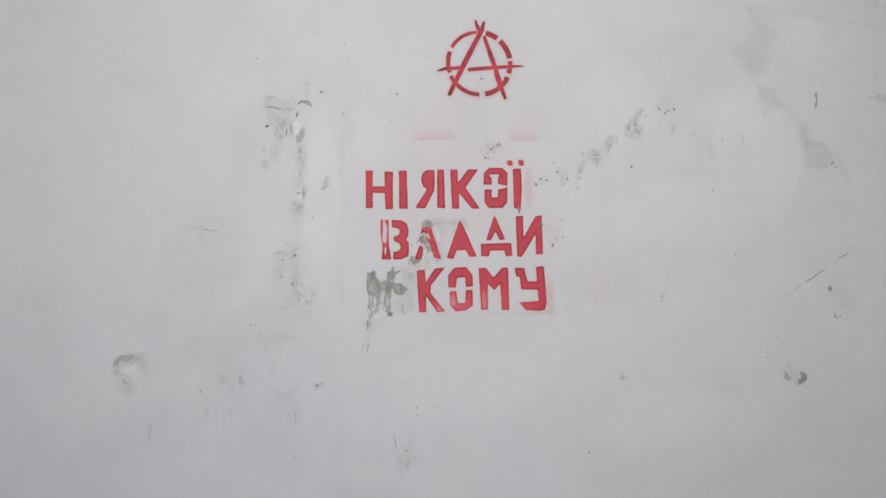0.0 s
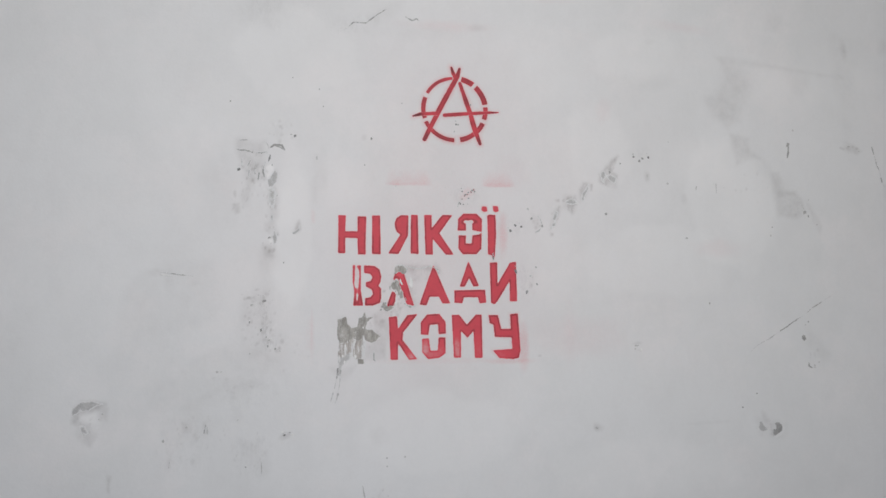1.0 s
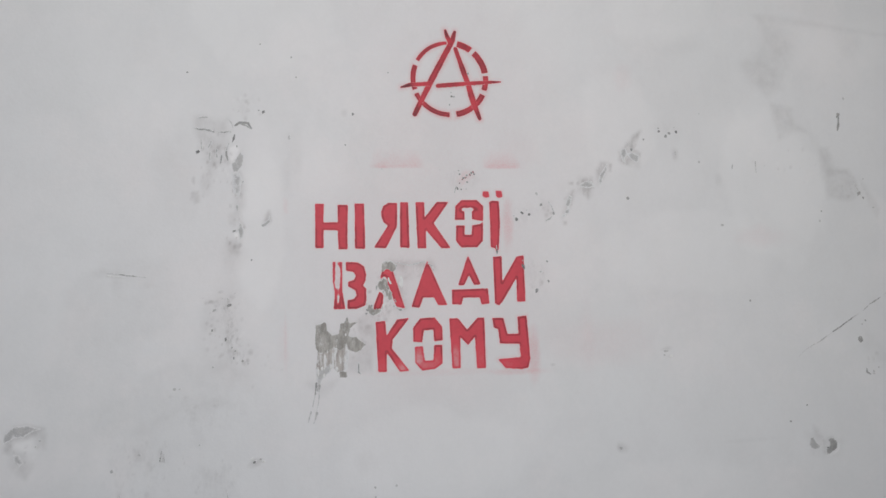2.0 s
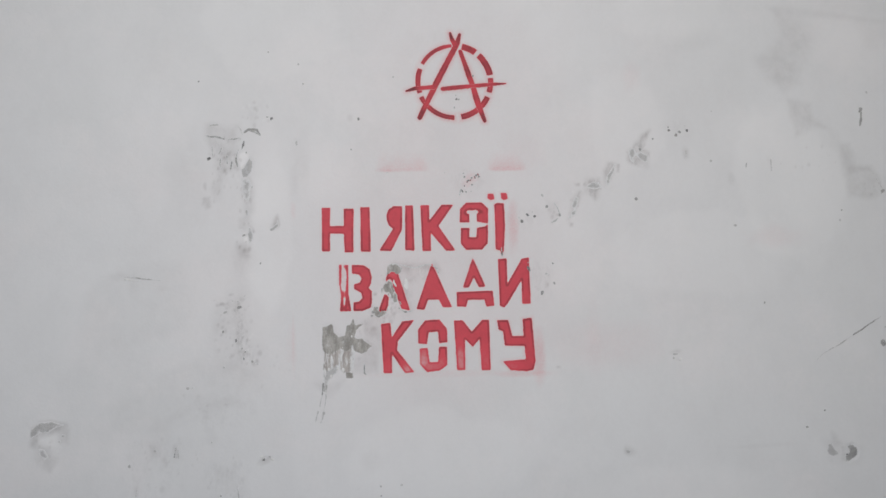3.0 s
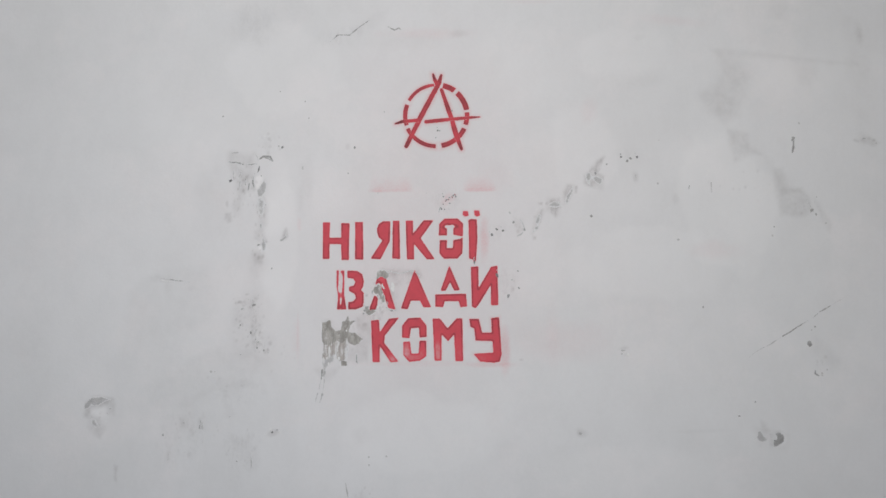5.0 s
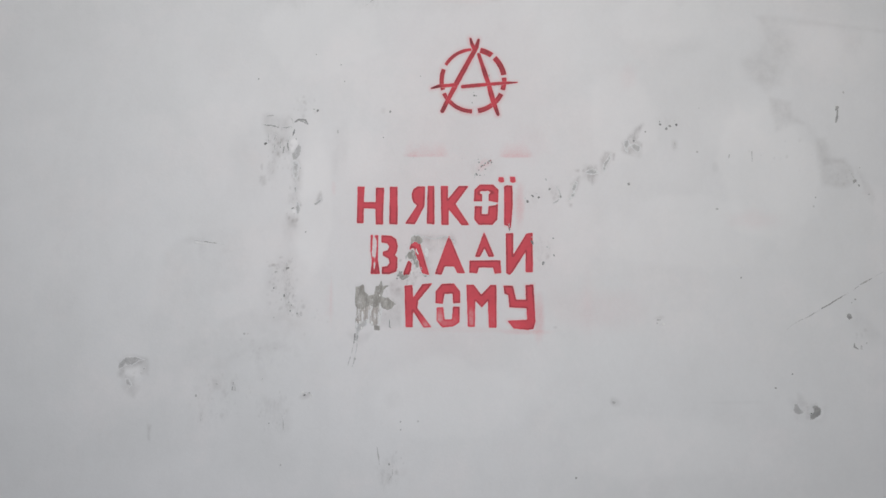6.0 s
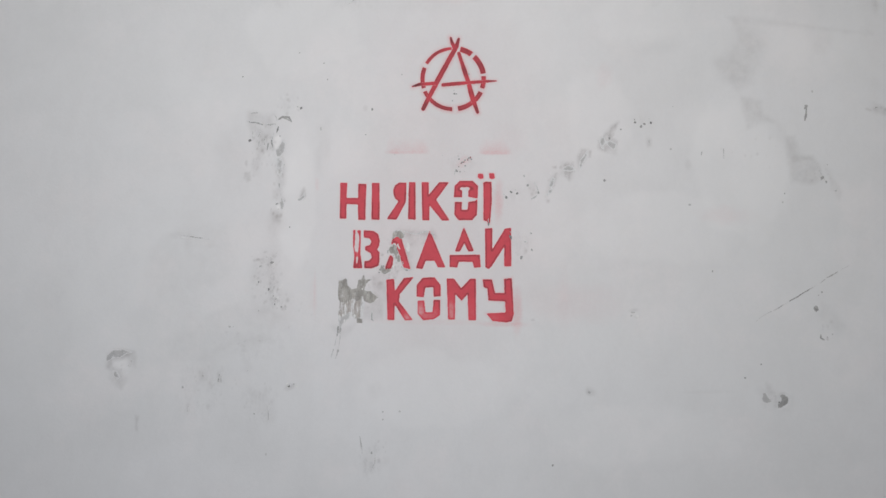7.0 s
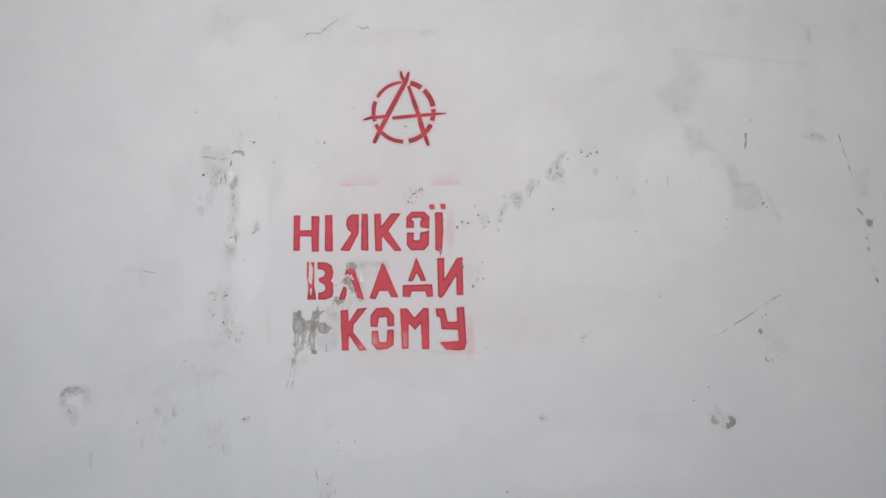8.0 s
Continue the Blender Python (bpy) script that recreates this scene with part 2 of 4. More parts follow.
def peel(key, rows, uneven=2.5, size=9.0, seed=3, stretch=1.0, depth=0.9):
    """Rows are outlines (lists of corners) or ellipses (across, up, two half-widths, degrees)."""
    corners = [p for r in rows if isinstance(r, list) for p in r] + [p for r in rows if not isinstance(r, list) for p in ((r[0] - r[2], r[1] - r[3]), (r[0] + r[2], r[1] + r[3]))]
    xs, zs, most = [p[0] for p in corners], [p[1] for p in corners], 8
    PEELS[key] = (rows, uneven, size, seed, stretch, depth, (min(xs) - most, max(xs) + most, min(zs) - most, max(zs) + most))


peel("letter_top", [(1, 1539, 8, 6, 0), (7, 1533, 5, 5, 0), (-6, 1534, 3.5, 7, 0)], 2.2, 8, 4, 1, 0.6)
peel("letter_leg", [(-10, 1506, 6, 6.5, 0), (-3, 1503, 4, 11.5, 0), (3, 1492, 2.5, 6.5, 0)], 2.4, 8, 5, 0.7, 0.6)
peel("letter_foot", [(-21, 1466, 7.5, 5, 0), (-28, 1474, 3.5, 6.5, 0), (-14, 1469, 4, 3, 0)], 2.2, 8, 6, 1, 0.6)
peel("beside", [[(-111, 1449), (-94, 1452), (-92, 1440), (-86, 1433), (-75, 1435), (-74, 1451), (-67, 1451), (-62, 1459), (-59, 1450), (-47, 1451), (-59, 1442), (-60, 1431), (-64, 1415), (-72, 1408), (-82, 1414), (-92, 1406), (-103, 1406), (-110, 1414)], [(-65, 1430), (-48, 1429), (-35, 1417), (-40, 1409), (-50, 1405), (-62, 1411)], [(-74, 1379), (-62, 1378), (-62, 1369), (-74, 1370)]], 1.7, 8, 3, 0.6, 0.9)
peel("beside_streaks", [[(-110, 1415), (-91, 1419), (-62, 1419), (-59, 1400), (-62, 1381), (-76, 1376), (-87, 1388), (-100, 1382), (-109, 1384)]], 2.6, 8, 33, 0.4, 0.6)
peel("beside_low", [[(-110, 1394), (-97, 1389), (-85, 1391), (-87, 1378), (-100, 1366), (-102, 1347), (-110, 1347)]], 2.6, 10, 23, 0.6, 0.4)
peel("ledge", [[(-222, 1715), (-216, 1709), (-217, 1694), (-223, 1682), (-231, 1683), (-234, 1695), (-227, 1703)]], 1.2, 8, 7, 1, 1.0)
peel("ledge_mid", [[(-235, 1681), (-223, 1682), (-218, 1670), (-223, 1645), (-231, 1649)]], 2.0, 9, 27, 0.7, 0.5)
peel("ledge_low", [[(-222, 1606), (-216, 1601), (-216, 1583), (-222, 1579), (-224, 1593)], [(-237, 1603), (-230, 1601), (-234, 1599)]], 0.9, 8, 8, 1, 0.8)
peel("drop", [[(-192, 1601), (-188, 1598), (-182, 1600), (-176, 1606), (-178, 1617), (-180, 1609), (-185, 1604)]], 0.6, 8, 9, 1, 0.6)
peel("chain_c", [[(377, 1711), (381, 1721), (389, 1722), (390, 1714), (386, 1705), (390, 1693), (382, 1701)], [(393, 1715), (399, 1717), (409, 1710), (406, 1699), (397, 1701), (391, 1710)]], 2.0, 9, 16, 1, 0.4)
peel("chain_d", [[(290, 1647), (294, 1643), (292, 1630), (288, 1626), (284, 1629), (285, 1639)], [(283, 1621), (291, 1624), (289, 1617), (283, 1615)], [(277, 1614), (284, 1612), (279, 1610)]], 1.5, 8, 17, 1, 0.4)
peel("chain_b", [[(355, 1698), (354, 1685), (349, 1675), (343, 1660), (339, 1667), (342, 1679)]], 1.3, 10, 15, 1, 0.4)
peel("chain_a", [[(309, 1662), (318, 1668), (329, 1669), (333, 1660), (326, 1656), (310, 1658)]], 1.7, 8, 14, 1, 0.4)
peel("edge_up", [[(963, 1638), (971, 1637), (979, 1627), (979, 1619), (970, 1628)]], 0.7, 6, 20, 1, 0.9)
peel("edge", [[(980, 1618), (988, 1616), (997, 1615), (996, 1601), (987, 1600), (983, 1607)]], 0.7, 6, 19, 1, 1.2)
peel("edge_low", [[(978, 1586), (986, 1580), (986, 1574), (981, 1576)]], 0.7, 6, 21, 1, 0.9)
peel("pit", [[(705, 1247), (714, 1251), (722, 1243), (720, 1233), (714, 1228), (706, 1223), (701, 1224), (700, 1232), (707, 1237)]], 1.3, 6, 10, 1, 1.4)
peel("pit_side", [[(672, 1250), (680, 1253), (683, 1244), (690, 1237), (689, 1232), (680, 1232), (672, 1237)]], 1.1, 8, 11, 1, 0.5)
peel("arch", [[(-546, 1290), (-546, 1303), (-534, 1314), (-515, 1316), (-495, 1309), (-506, 1307), (-519, 1299), (-532, 1298), (-540, 1293)]], 1.3, 12, 12, 1, 0.7)
peel("arch_low", [[(-534, 1276), (-525, 1273), (-518, 1262), (-525, 1257), (-532, 1265)]], 1.2, 10, 13, 1, 0.5)


def face(x, z):
    """How far the wall's skin stands in front of its plane, in mm, without the peeled areas."""
    return 1.6 * rough(x, z, 260.0, 11, 3) + 0.35 * rough(x, z, 60.0, 12, 2)


def peeled_depth(x, z):
    deep = np.zeros(np.shape(x))
    for rows, uneven, size, seed, stretch, depth, (x0, x1, z0, z1) in PEELS.values():
        near = (x > x0) & (x < x1) & (z > z0) & (z < z1)
        if near.any():
            far = blobs(x[near], z[near], rows, uneven, size, seed, stretch)
            deep[near] = np.maximum(deep[near], depth * smoothstep(2.6, -0.6, far))
    return deep


# Soft stains that lie in the wall's paint: overspray, grey smears, whiter touched-up places, painted shading of scuffed
# flakes.
SMEARS = []
PINK, GREY, FRESH, SCUFF_SHADING = 0, 1, 2, 3


def smear(x, z, rx, rz, deg, amount, channel, crisp=0.75):
    SMEARS.append((x, z, rx, rz, deg, amount, channel, crisp))


def speckle(x, z, rx, rz, count, amount, tall, seed):
    """Many small scuffs strewn over an oval place, denser towards its middle."""
    rng = random.Random(seed)
    for _ in range(count):
        turn, far, size = rng.uniform(0, 2 * math.pi), rng.random() ** 0.8, rng.uniform(0.8, 2.6) * rng.uniform(0.8, 1.5)
        smear(x + rx * far * math.cos(turn), z + rz * far * math.sin(turn), size / tall**0.5, size * tall**0.5, rng.uniform(-25, 25), amount * rng.uniform(0.4, 1.2), GREY if rng.random() < 0.8 else FRESH, 0.6)


# Stains with an outline of their own, soft at the rim.
STAINS = []


def stain(outline, amount, channel, soft=6, uneven=4):
    STAINS.append((outline, amount, channel, soft, uneven))


# Overspray that was stopped by the lower edge of a stencil sheet.
BANDS = []


def band(x0, x1, z, height, amount):
    BANDS.append((x0, x1, z, height, amount))


smear(190, 1601, 7, 30, 0, 0.21, PINK)
smear(-154, 1436, 1.5, 30.5, 0, 0.06, PINK)
smear(209, 1713, 26, 26, 0, 0.035, PINK)
smear(87, 1992, 66, 10, 0, 0.065, PINK)
smear(551, 2009, 49.5, 10, -5, 0.045, PINK)
smear(613, 1576, 37.5, 15, 0, 0.05, PINK)
smear(330, 1411, 64.5, 30, 0, 0.05, PINK)
smear(387, 1839, 13, 19.5, 0, 0.04, PINK)
smear(281, 2052, 44, 6.5, 0, 0.04, PINK)
smear(312, 1419, 10.5, 52.5, 0, 0.035, PINK)
smear(-153, 1409, 3, 30, 0, 0.04, PINK)
smear(225, 1401, 8, 33, 0, 0.225, PINK)
smear(197, 1370, 34, 4, 0, 0.175, PINK)
smear(100, 1373, 115.5, 4, 0, 0.05, PINK)
smear(137, 1774, 12, 7, 0, 0.05, PINK)
smear(99, 1654, 357, 323, 0, 0.028, PINK)
smear(70, 1494, 198, 165, 0, 0.028, PINK)
smear(70, 1528, 165, 148.5, 0, 0.028, PINK)
smear(105, 1844, 131, 114, 0, 0.028, PINK)
smear(-229, 1559, 14, 18, 0, 0.154, GREY)
smear(-136, 1707, 8, 40, 0, 0.07, GREY)
smear(-64, 1776, 4, 5, 0, 0.14, GREY)
smear(-316, 1686, 30, 50, 0, 0.07, GREY)
smear(-238, 1504, 15.5, 49, 0, 0.056, GREY)
smear(-396, 1510, 6, 16.5, 0, 0.098, GREY)
smear(-354, 1512, 10.5, 4.5, 0, 0.07, GREY)
smear(-301, 1334, 70, 6, 28, 0.056, GREY)
smear(-239, 1375, 46.5, 19.5, 0, 0.042, GREY)
smear(-365, 1266, 28.5, 28.5, 0, 0.056, GREY)
smear(-331, 1265, 4, 10, 0, 0.175, GREY)
smear(-356, 1287, 14.5, 24.5, 0, 0.049, GREY)
smear(-278, 1285, 8, 13.5, 0, 0.084, GREY)
smear(-48, 1111, 12.5, 16.5, 0, 0.112, GREY)
smear(-36, 1244, 12.5, 12.5, 0, 0.07, GREY)
smear(-16, 1115, 8, 8, 0, 0.07, GREY)
smear(21, 1536, 15, 7.5, -10, 0.378, GREY)
smear(50, 1538, 17, 5, -15, 0.324, GREY)
smear(69, 1536, 5, 10, 30, 0.306, GREY)
smear(20, 1496, 5, 18, 20, 0.27, GREY)
smear(33, 1520, 16.5, 8, 0, 0.126, GREY)
smear(19, 1473, 11.5, 4, 10, 0.175, GREY)
smear(-29, 1530, 5, 33, 0, 0.042, GREY)
smear(470, 1714, 4.5, 8.5, 0, 0.126, GREY)
smear(542, 1671, 5.5, 9.5, 0, 0.126, GREY)
smear(891, 1978, 6.5, 16.5, 0, 0.126, GREY)
smear(979, 1988, 11, 15.5, 0, 0.126, GREY)
smear(750, 2027, 17.5, 15.5, 0, 0.098, GREY)
smear(-245, 2021, 34, 45, 0, 0.098, GREY)
smear(-168, 2049, 33, 22, 0, 0.056, GREY)
smear(32, 1978, 66, 15.5, 0, 0.07, GREY)
smear(145, 1991, 13.5, 5.5, 0, 0.154, GREY)
smear(-24, 2013, 45, 11, 40, 0.07, GREY)
smear(484, 1979, 9, 5.5, 0, 0.07, GREY)
smear(440, 1399, 9, 2.5, 10, 0.315, GREY)
smear(444, 1387, 5.5, 2.5, 0, 0.126, GREY)
smear(357, 1248, 5, 3.5, -30, 0.315, GREY)
smear(255, 1379, 3.5, 1.5, 0, 0.27, GREY)
smear(559, 1251, 45, 2.5, 2, 0.056, GREY)
smear(361, 1248, 7.5, 6.5, -40, 0.196, GREY)
smear(-409, 1530, 19.5, 5, 0, 0.084, GREY)
smear(-649, 1420, 37, 55.5, 0, 0.056, GREY)
smear(-642, 1606, 74, 74, 0, 0.042, GREY)
smear(-365, 1880, 60, 40, 0, 0.042, GREY)
smear(464, 1896, 56, 16, 0, 0.049, GREY)
smear(-526, 1172, 126, 52.5, 0, 0.042, GREY)
smear(-274, 1191, 75, 64.5, 0, 0.049, GREY)
smear(-416, 1380, 94.5, 63, 0, 0.035, GREY)
smear(-212, 1305, 63, 42, 0, 0.042, GREY)
smear(-104, 1681, 37, 49.5, 0, 0.225, FRESH)
smear(589, 1748, 57, 47.5, 0, 0.225, FRESH)
smear(669, 1657, 38, 76, 0, 0.18, FRESH)
smear(-189, 1657, 21, 48, 0, 0.27, FRESH)
smear(-191, 1518, 32, 48, 0, 0.18, FRESH)
smear(755, 1891, 55, 44, 0, 0.225, FRESH)
smear(898, 1912, 64.5, 64.5, 0, 0.18, FRESH)
smear(277, 1548, 44, 70, 0, 0.18, FRESH)
smear(252, 1919, 66, 66, 0, 0.18, FRESH)
smear(-352, 1836, 110, 99, 0, 0.135, FRESH)
smear(21, 1536, 29.5, 11.5, -8, 0.31, SCUFF_SHADING)
smear(11, 1483, 20, 23, 0, 0.25, SCUFF_SHADING)
smear(-18, 1468, 16.5, 11.5, 0, 0.37, SCUFF_SHADING)
smear(58, 1532, 15.5, 12, 0, 0.19, SCUFF_SHADING)
smear(-43, 1113, 18.5, 24.5, 0, 0.22, SCUFF_SHADING)
smear(-68, 1991, 55, 15.5, 20, 0.12, SCUFF_SHADING)
smear(-245, 2015, 44, 44, 0, 0.09, SCUFF_SHADING)
smear(121, 1675, 22, 18.5, 0, 0.15, SCUFF_SHADING)
smear(228, 1515, 25.5, 29, 0, 0.12, SCUFF_SHADING)
smear(210, 1614, 22, 13.5, 0, 0.12, SCUFF_SHADING)
smear(458, 1750, 24, 11, 0, 0.12, SCUFF_SHADING)
smear(624, 1675, 99, 114, 0, 0.22, FRESH, 0.12)
smear(-190, 1583, 37, 176, 0, 0.25, FRESH, 0.2)
smear(372, 1764, 64.5, 97, 0, 0.2, FRESH, 0.2)
smear(494, 1553, 126, 63, 0, 0.2, FRESH, 0.2)
smear(-398, 1486, 86, 54, 10, 0.06, GREY, 0.2)
smear(-309, 1358, 97, 43, 20, 0.06, GREY, 0.2)
smear(462, 1171, 172, 64.5, 0, 0.2, FRESH, 0.2)
smear(62, 1245, 143.5, 61.5, 0, 0.2, FRESH, 0.2)
smear(-178, 1924, 101, 79, 0, 0.2, FRESH, 0.15)
smear(450, 1940, 99, 66, 0, 0.2, FRESH, 0.2)
band(-22, 56, 1689, 20, 0.36)
band(152, 211, 1689, 20, 0.4)
stain([(-53, 1460), (-18, 1462), (-19, 1431), (-26, 1378), (-61, 1377), (-64, 1400), (-36, 1414)], 0.247, GREY, 6, 6)
stain([(-49, 1448), (-23, 1449), (-27, 1386), (-55, 1384)], 0.16, SCUFF_SHADING, 8, 6)
stain([(-121, 1362), (-97, 1361), (-77, 1367), (-85, 1352), (-101, 1344), (-113, 1350)], 0.19, GREY, 6, 5)
stain([(-223, 1682), (-213, 1665), (-215, 1633), (-222, 1618), (-231, 1618), (-232, 1657)], 0.228, GREY, 7, 5)
stain([(-236, 1618), (-222, 1620), (-218, 1604), (-225, 1598), (-234, 1602)], 0.228, GREY, 6, 5)
stain([(-238, 1576), (-218, 1577), (-220, 1557), (-235, 1555)], 0.247, GREY, 6, 5)
# Shading of the loosened paint, put into the colour as grey and veins.
stain([(-290, 1767), (-238, 1767), (-237, 1743), (-240, 1697), (-265, 1691), (-279, 1720), (-289, 1744)], 0.228, GREY, 8, 8)
stain([(-276, 1740), (-240, 1742), (-242, 1697), (-264, 1692)], 0.256, SCUFF_SHADING, 8, 6)
stain([(-269, 1691), (-259, 1682), (-265, 1650), (-277, 1646), (-280, 1666)], 0.19, GREY, 8, 6)
stain([(-291, 1650), (-283, 1652), (-281, 1637), (-288, 1633)], 0.456, GREY, 4, 3)
stain([(-227, 1794), (-204, 1799), (-196, 1778), (-221, 1769)], 0.128, SCUFF_SHADING, 8, 6)
stain([(-237, 1719), (-228, 1723), (-223, 1717), (-227, 1706), (-234, 1698), (-238, 1707)], 0.75, FRESH, 2.5, 1.5)
stain([(-221, 1682), (-197, 1682), (-190, 1632), (-206, 1600), (-215, 1608)], 0.2, FRESH, 9, 8)
stain([(-187, 1606), (-178, 1624), (-176, 1607), (-184, 1600)], 0.456, GREY, 4, 3)
stain([(-156, 1642), (-152, 1640), (-152, 1619), (-155, 1623)], 0.09, PINK, 3, 2)
stain([(-153, 1744), (-145, 1744), (-148, 1657), (-154, 1657)], 0.095, GREY, 8, 6)
stain([(412, 1749), (405, 1737), (400, 1721), (410, 1714), (408, 1689), (393, 1695), (377, 1699), (377, 1716), (389, 1729), (401, 1743)], 0.266, GREY, 6, 5)
stain([(402, 1744), (412, 1748), (408, 1739), (398, 1728), (392, 1724)], 0.304, GREY, 4, 3)
stain([(309, 1673), (329, 1674), (333, 1658), (323, 1641), (307, 1653)], 0.285, GREY, 6, 5)
stain([(298, 1654), (301, 1649), (293, 1633), (289, 1619), (278, 1609), (284, 1635), (290, 1648)], 0.266, GREY, 5, 4)
stain([(337, 1686), (344, 1699), (357, 1699), (350, 1673), (337, 1662)], 0.19, GREY, 5, 4)
stain([(244, 1639), (262, 1637), (264, 1621), (260, 1607), (251, 1602), (245, 1618)], 0.152, GREY, 5, 5)
stain([(412, 1749), (405, 1737), (400, 1721), (410, 1714), (408, 1689), (393, 1695), (377, 1699), (377, 1716), (389, 1729), (401, 1743)], 0.48, SCUFF_SHADING, 5, 5)
stain([(309, 1673), (329, 1674), (333, 1658), (323, 1641), (307, 1653)], 0.48, SCUFF_SHADING, 5, 5)
stain([(299, 1653), (293, 1633), (289, 1619), (278, 1609), (284, 1635), (290, 1648)], 0.48, SCUFF_SHADING, 4, 4)
stain([(337, 1686), (344, 1699), (357, 1699), (350, 1673), (339, 1660)], 0.4, SCUFF_SHADING, 4, 4)
stain([(279, 1604), (285, 1603), (285, 1598), (281, 1599)], 0.418, GREY, 3, 2)
stain([(290, 1666), (297, 1667), (297, 1663), (291, 1663)], 0.418, GREY, 2.5, 2)
stain([(359, 1697), (363, 1697), (361, 1685), (358, 1685)], 0.532, GREY, 2.5, 2)
stain([(468, 1719), (474, 1719), (474, 1707), (468, 1705)], 0.266, GREY, 4, 3)
stain([(631, 1947), (671, 1928), (690, 1901), (674, 1870), (661, 1831), (639, 1815), (607, 1835), (590, 1865), (619, 1882), (635, 1906)], 0.171, GREY, 14, 5)
stain([(594, 1869), (621, 1875), (650, 1859), (663, 1825), (639, 1815), (609, 1835)], 0.078, GREY, 9, 7)
stain([(642, 1798), (679, 1792), (683, 1770), (699, 1754), (680, 1757), (653, 1741), (644, 1768)], 0.264, GREY, 8, 5)
stain([(720, 1731), (739, 1725), (747, 1690), (773, 1687), (792, 1652), (783, 1639), (764, 1635), (731, 1638), (725, 1690)], 0.248, GREY, 6, 5)
stain([(706, 1753), (727, 1731), (734, 1692), (725, 1692), (711, 1725)], 0.078, GREY, 8, 5)
stain([(615, 1952), (681, 1949), (746, 1941), (823, 1929), (899, 1921), (899, 1917), (822, 1923), (746, 1933), (675, 1938), (626, 1942)], 0.116, GREY, 6, 4)
stain([(762, 1927), (811, 1922), (801, 1880), (777, 1882)], 0.078, GREY, 8, 6)
stain([(860, 2026), (916, 2003), (905, 1823), (881, 1779), (873, 1879)], 0.078, GREY, 14, 9)
stain([(889, 1992), (898, 1989), (897, 1964), (890, 1960)], 0.186, GREY, 5, 4)
stain([(730, 1687), (770, 1689), (773, 1681), (735, 1677)], 0.186, GREY, 4, 3)
stain([(958, 1707), (996, 1712), (993, 1657), (966, 1657)], 0.155, GREY, 7, 5)
stain([(794, 1670), (801, 1659), (824, 1621), (818, 1604), (804, 1628)], 0.155, GREY, 5, 4)
stain([(879, 1788), (901, 1785), (917, 1772), (908, 1765), (882, 1772)], 0.248, GREY, 5, 4)
stain([(989, 1525), (995, 1523), (996, 1506), (991, 1510)], 0.341, GREY, 3.5, 2)
stain([(110, 1669), (124, 1684), (140, 1684), (138, 1674), (118, 1662)], 0.13, PINK, 4, 4)
stain([(780, 1423), (808, 1396), (820, 1375), (811, 1361), (794, 1378), (776, 1395)], 0.093, GREY, 8, 6)
stain([(681, 1270), (688, 1264), (693, 1251), (686, 1251), (682, 1260)], 0.202, GREY, 5, 4)
stain([(667, 1258), (696, 1256), (729, 1245), (722, 1216), (674, 1225)], 0.109, GREY, 8, 6)
# Soft shading of the arched dent in colour: dark upper edge, lighter inside.
stain([(-547, 1292), (-543, 1305), (-524, 1315), (-493, 1309), (-512, 1298), (-533, 1292), (-539, 1277), (-546, 1278)], 0.418, GREY, 6, 4)
stain([(-539, 1282), (-522, 1276), (-511, 1259), (-516, 1241), (-532, 1257)], 0.304, GREY, 8, 6)
stain([(-506, 1307), (-489, 1303), (-490, 1282), (-499, 1288)], 0.228, GREY, 6, 4)
stain([(-533, 1292), (-508, 1296), (-503, 1278), (-520, 1274)], 0.4, FRESH, 6, 4)
stain([(-487, 1192), (-480, 1190), (-481, 1164), (-486, 1166)], 0.494, GREY, 4, 3)
stain([(-369, 1275), (-354, 1275), (-353, 1260), (-366, 1260)], 0.266, GREY, 5, 4)
stain([(-390, 1217), (-384, 1215), (-385, 1199), (-392, 1205)], 0.304, GREY, 4, 3)
stain([(-271, 1243), (-238, 1245), (-226, 1192), (-234, 1180), (-258, 1207)], 0.085, GREY, 8, 7)
stain([(-302, 1329), (-279, 1341), (-245, 1347), (-227, 1337), (-229, 1328), (-260, 1336), (-285, 1324)], 0.133, GREY, 7, 5)
stain([(-208, 1245), (-198, 1255), (-186, 1255), (-190, 1247), (-202, 1243)], 0.38, GREY, 3, 2)
stain([(-407, 1293), (-312, 1283), (-321, 1212), (-372, 1181), (-405, 1201)], 0.096, SCUFF_SHADING, 14, 12)
stain([(-290, 1247), (-222, 1248), (-226, 1182), (-278, 1177)], 0.128, SCUFF_SHADING, 12, 10)
stain([(-308, 1339), (-224, 1345), (-208, 1319), (-291, 1293)], 0.096, SCUFF_SHADING, 12, 10)
speckle(-247, 1453, 34, 55, 46, 0.3, 1.2, 61)
speckle(-230, 1412, 26, 24, 30, 0.34, 1.4, 62)
speckle(-253, 1485, 26, 16, 20, 0.3, 0.6, 63)
speckle(-259, 1714, 26, 34, 34, 0.34, 2.0, 64)
speckle(-265, 1666, 34, 44, 26, 0.2, 2.2, 65)
speckle(-225, 1649, 12, 60, 26, 0.26, 2.2, 66)
speckle(-226, 1588, 16, 28, 20, 0.36, 1.5, 67)
speckle(-212, 1784, 26, 20, 18, 0.24, 1.2, 68)
speckle(12, 1525, 48, 20, 26, 0.28, 0.7, 69)
speckle(-18, 1476, 26, 26, 26, 0.4, 1.0, 70)
speckle(-44, 1416, 26, 40, 22, 0.22, 1.6, 71)
speckle(394, 1711, 18, 22, 20, 0.26, 1.2, 72)
speckle(318, 1662, 16, 12, 14, 0.26, 0.8, 73)
speckle(288, 1630, 9, 24, 14, 0.26, 1.5, 74)
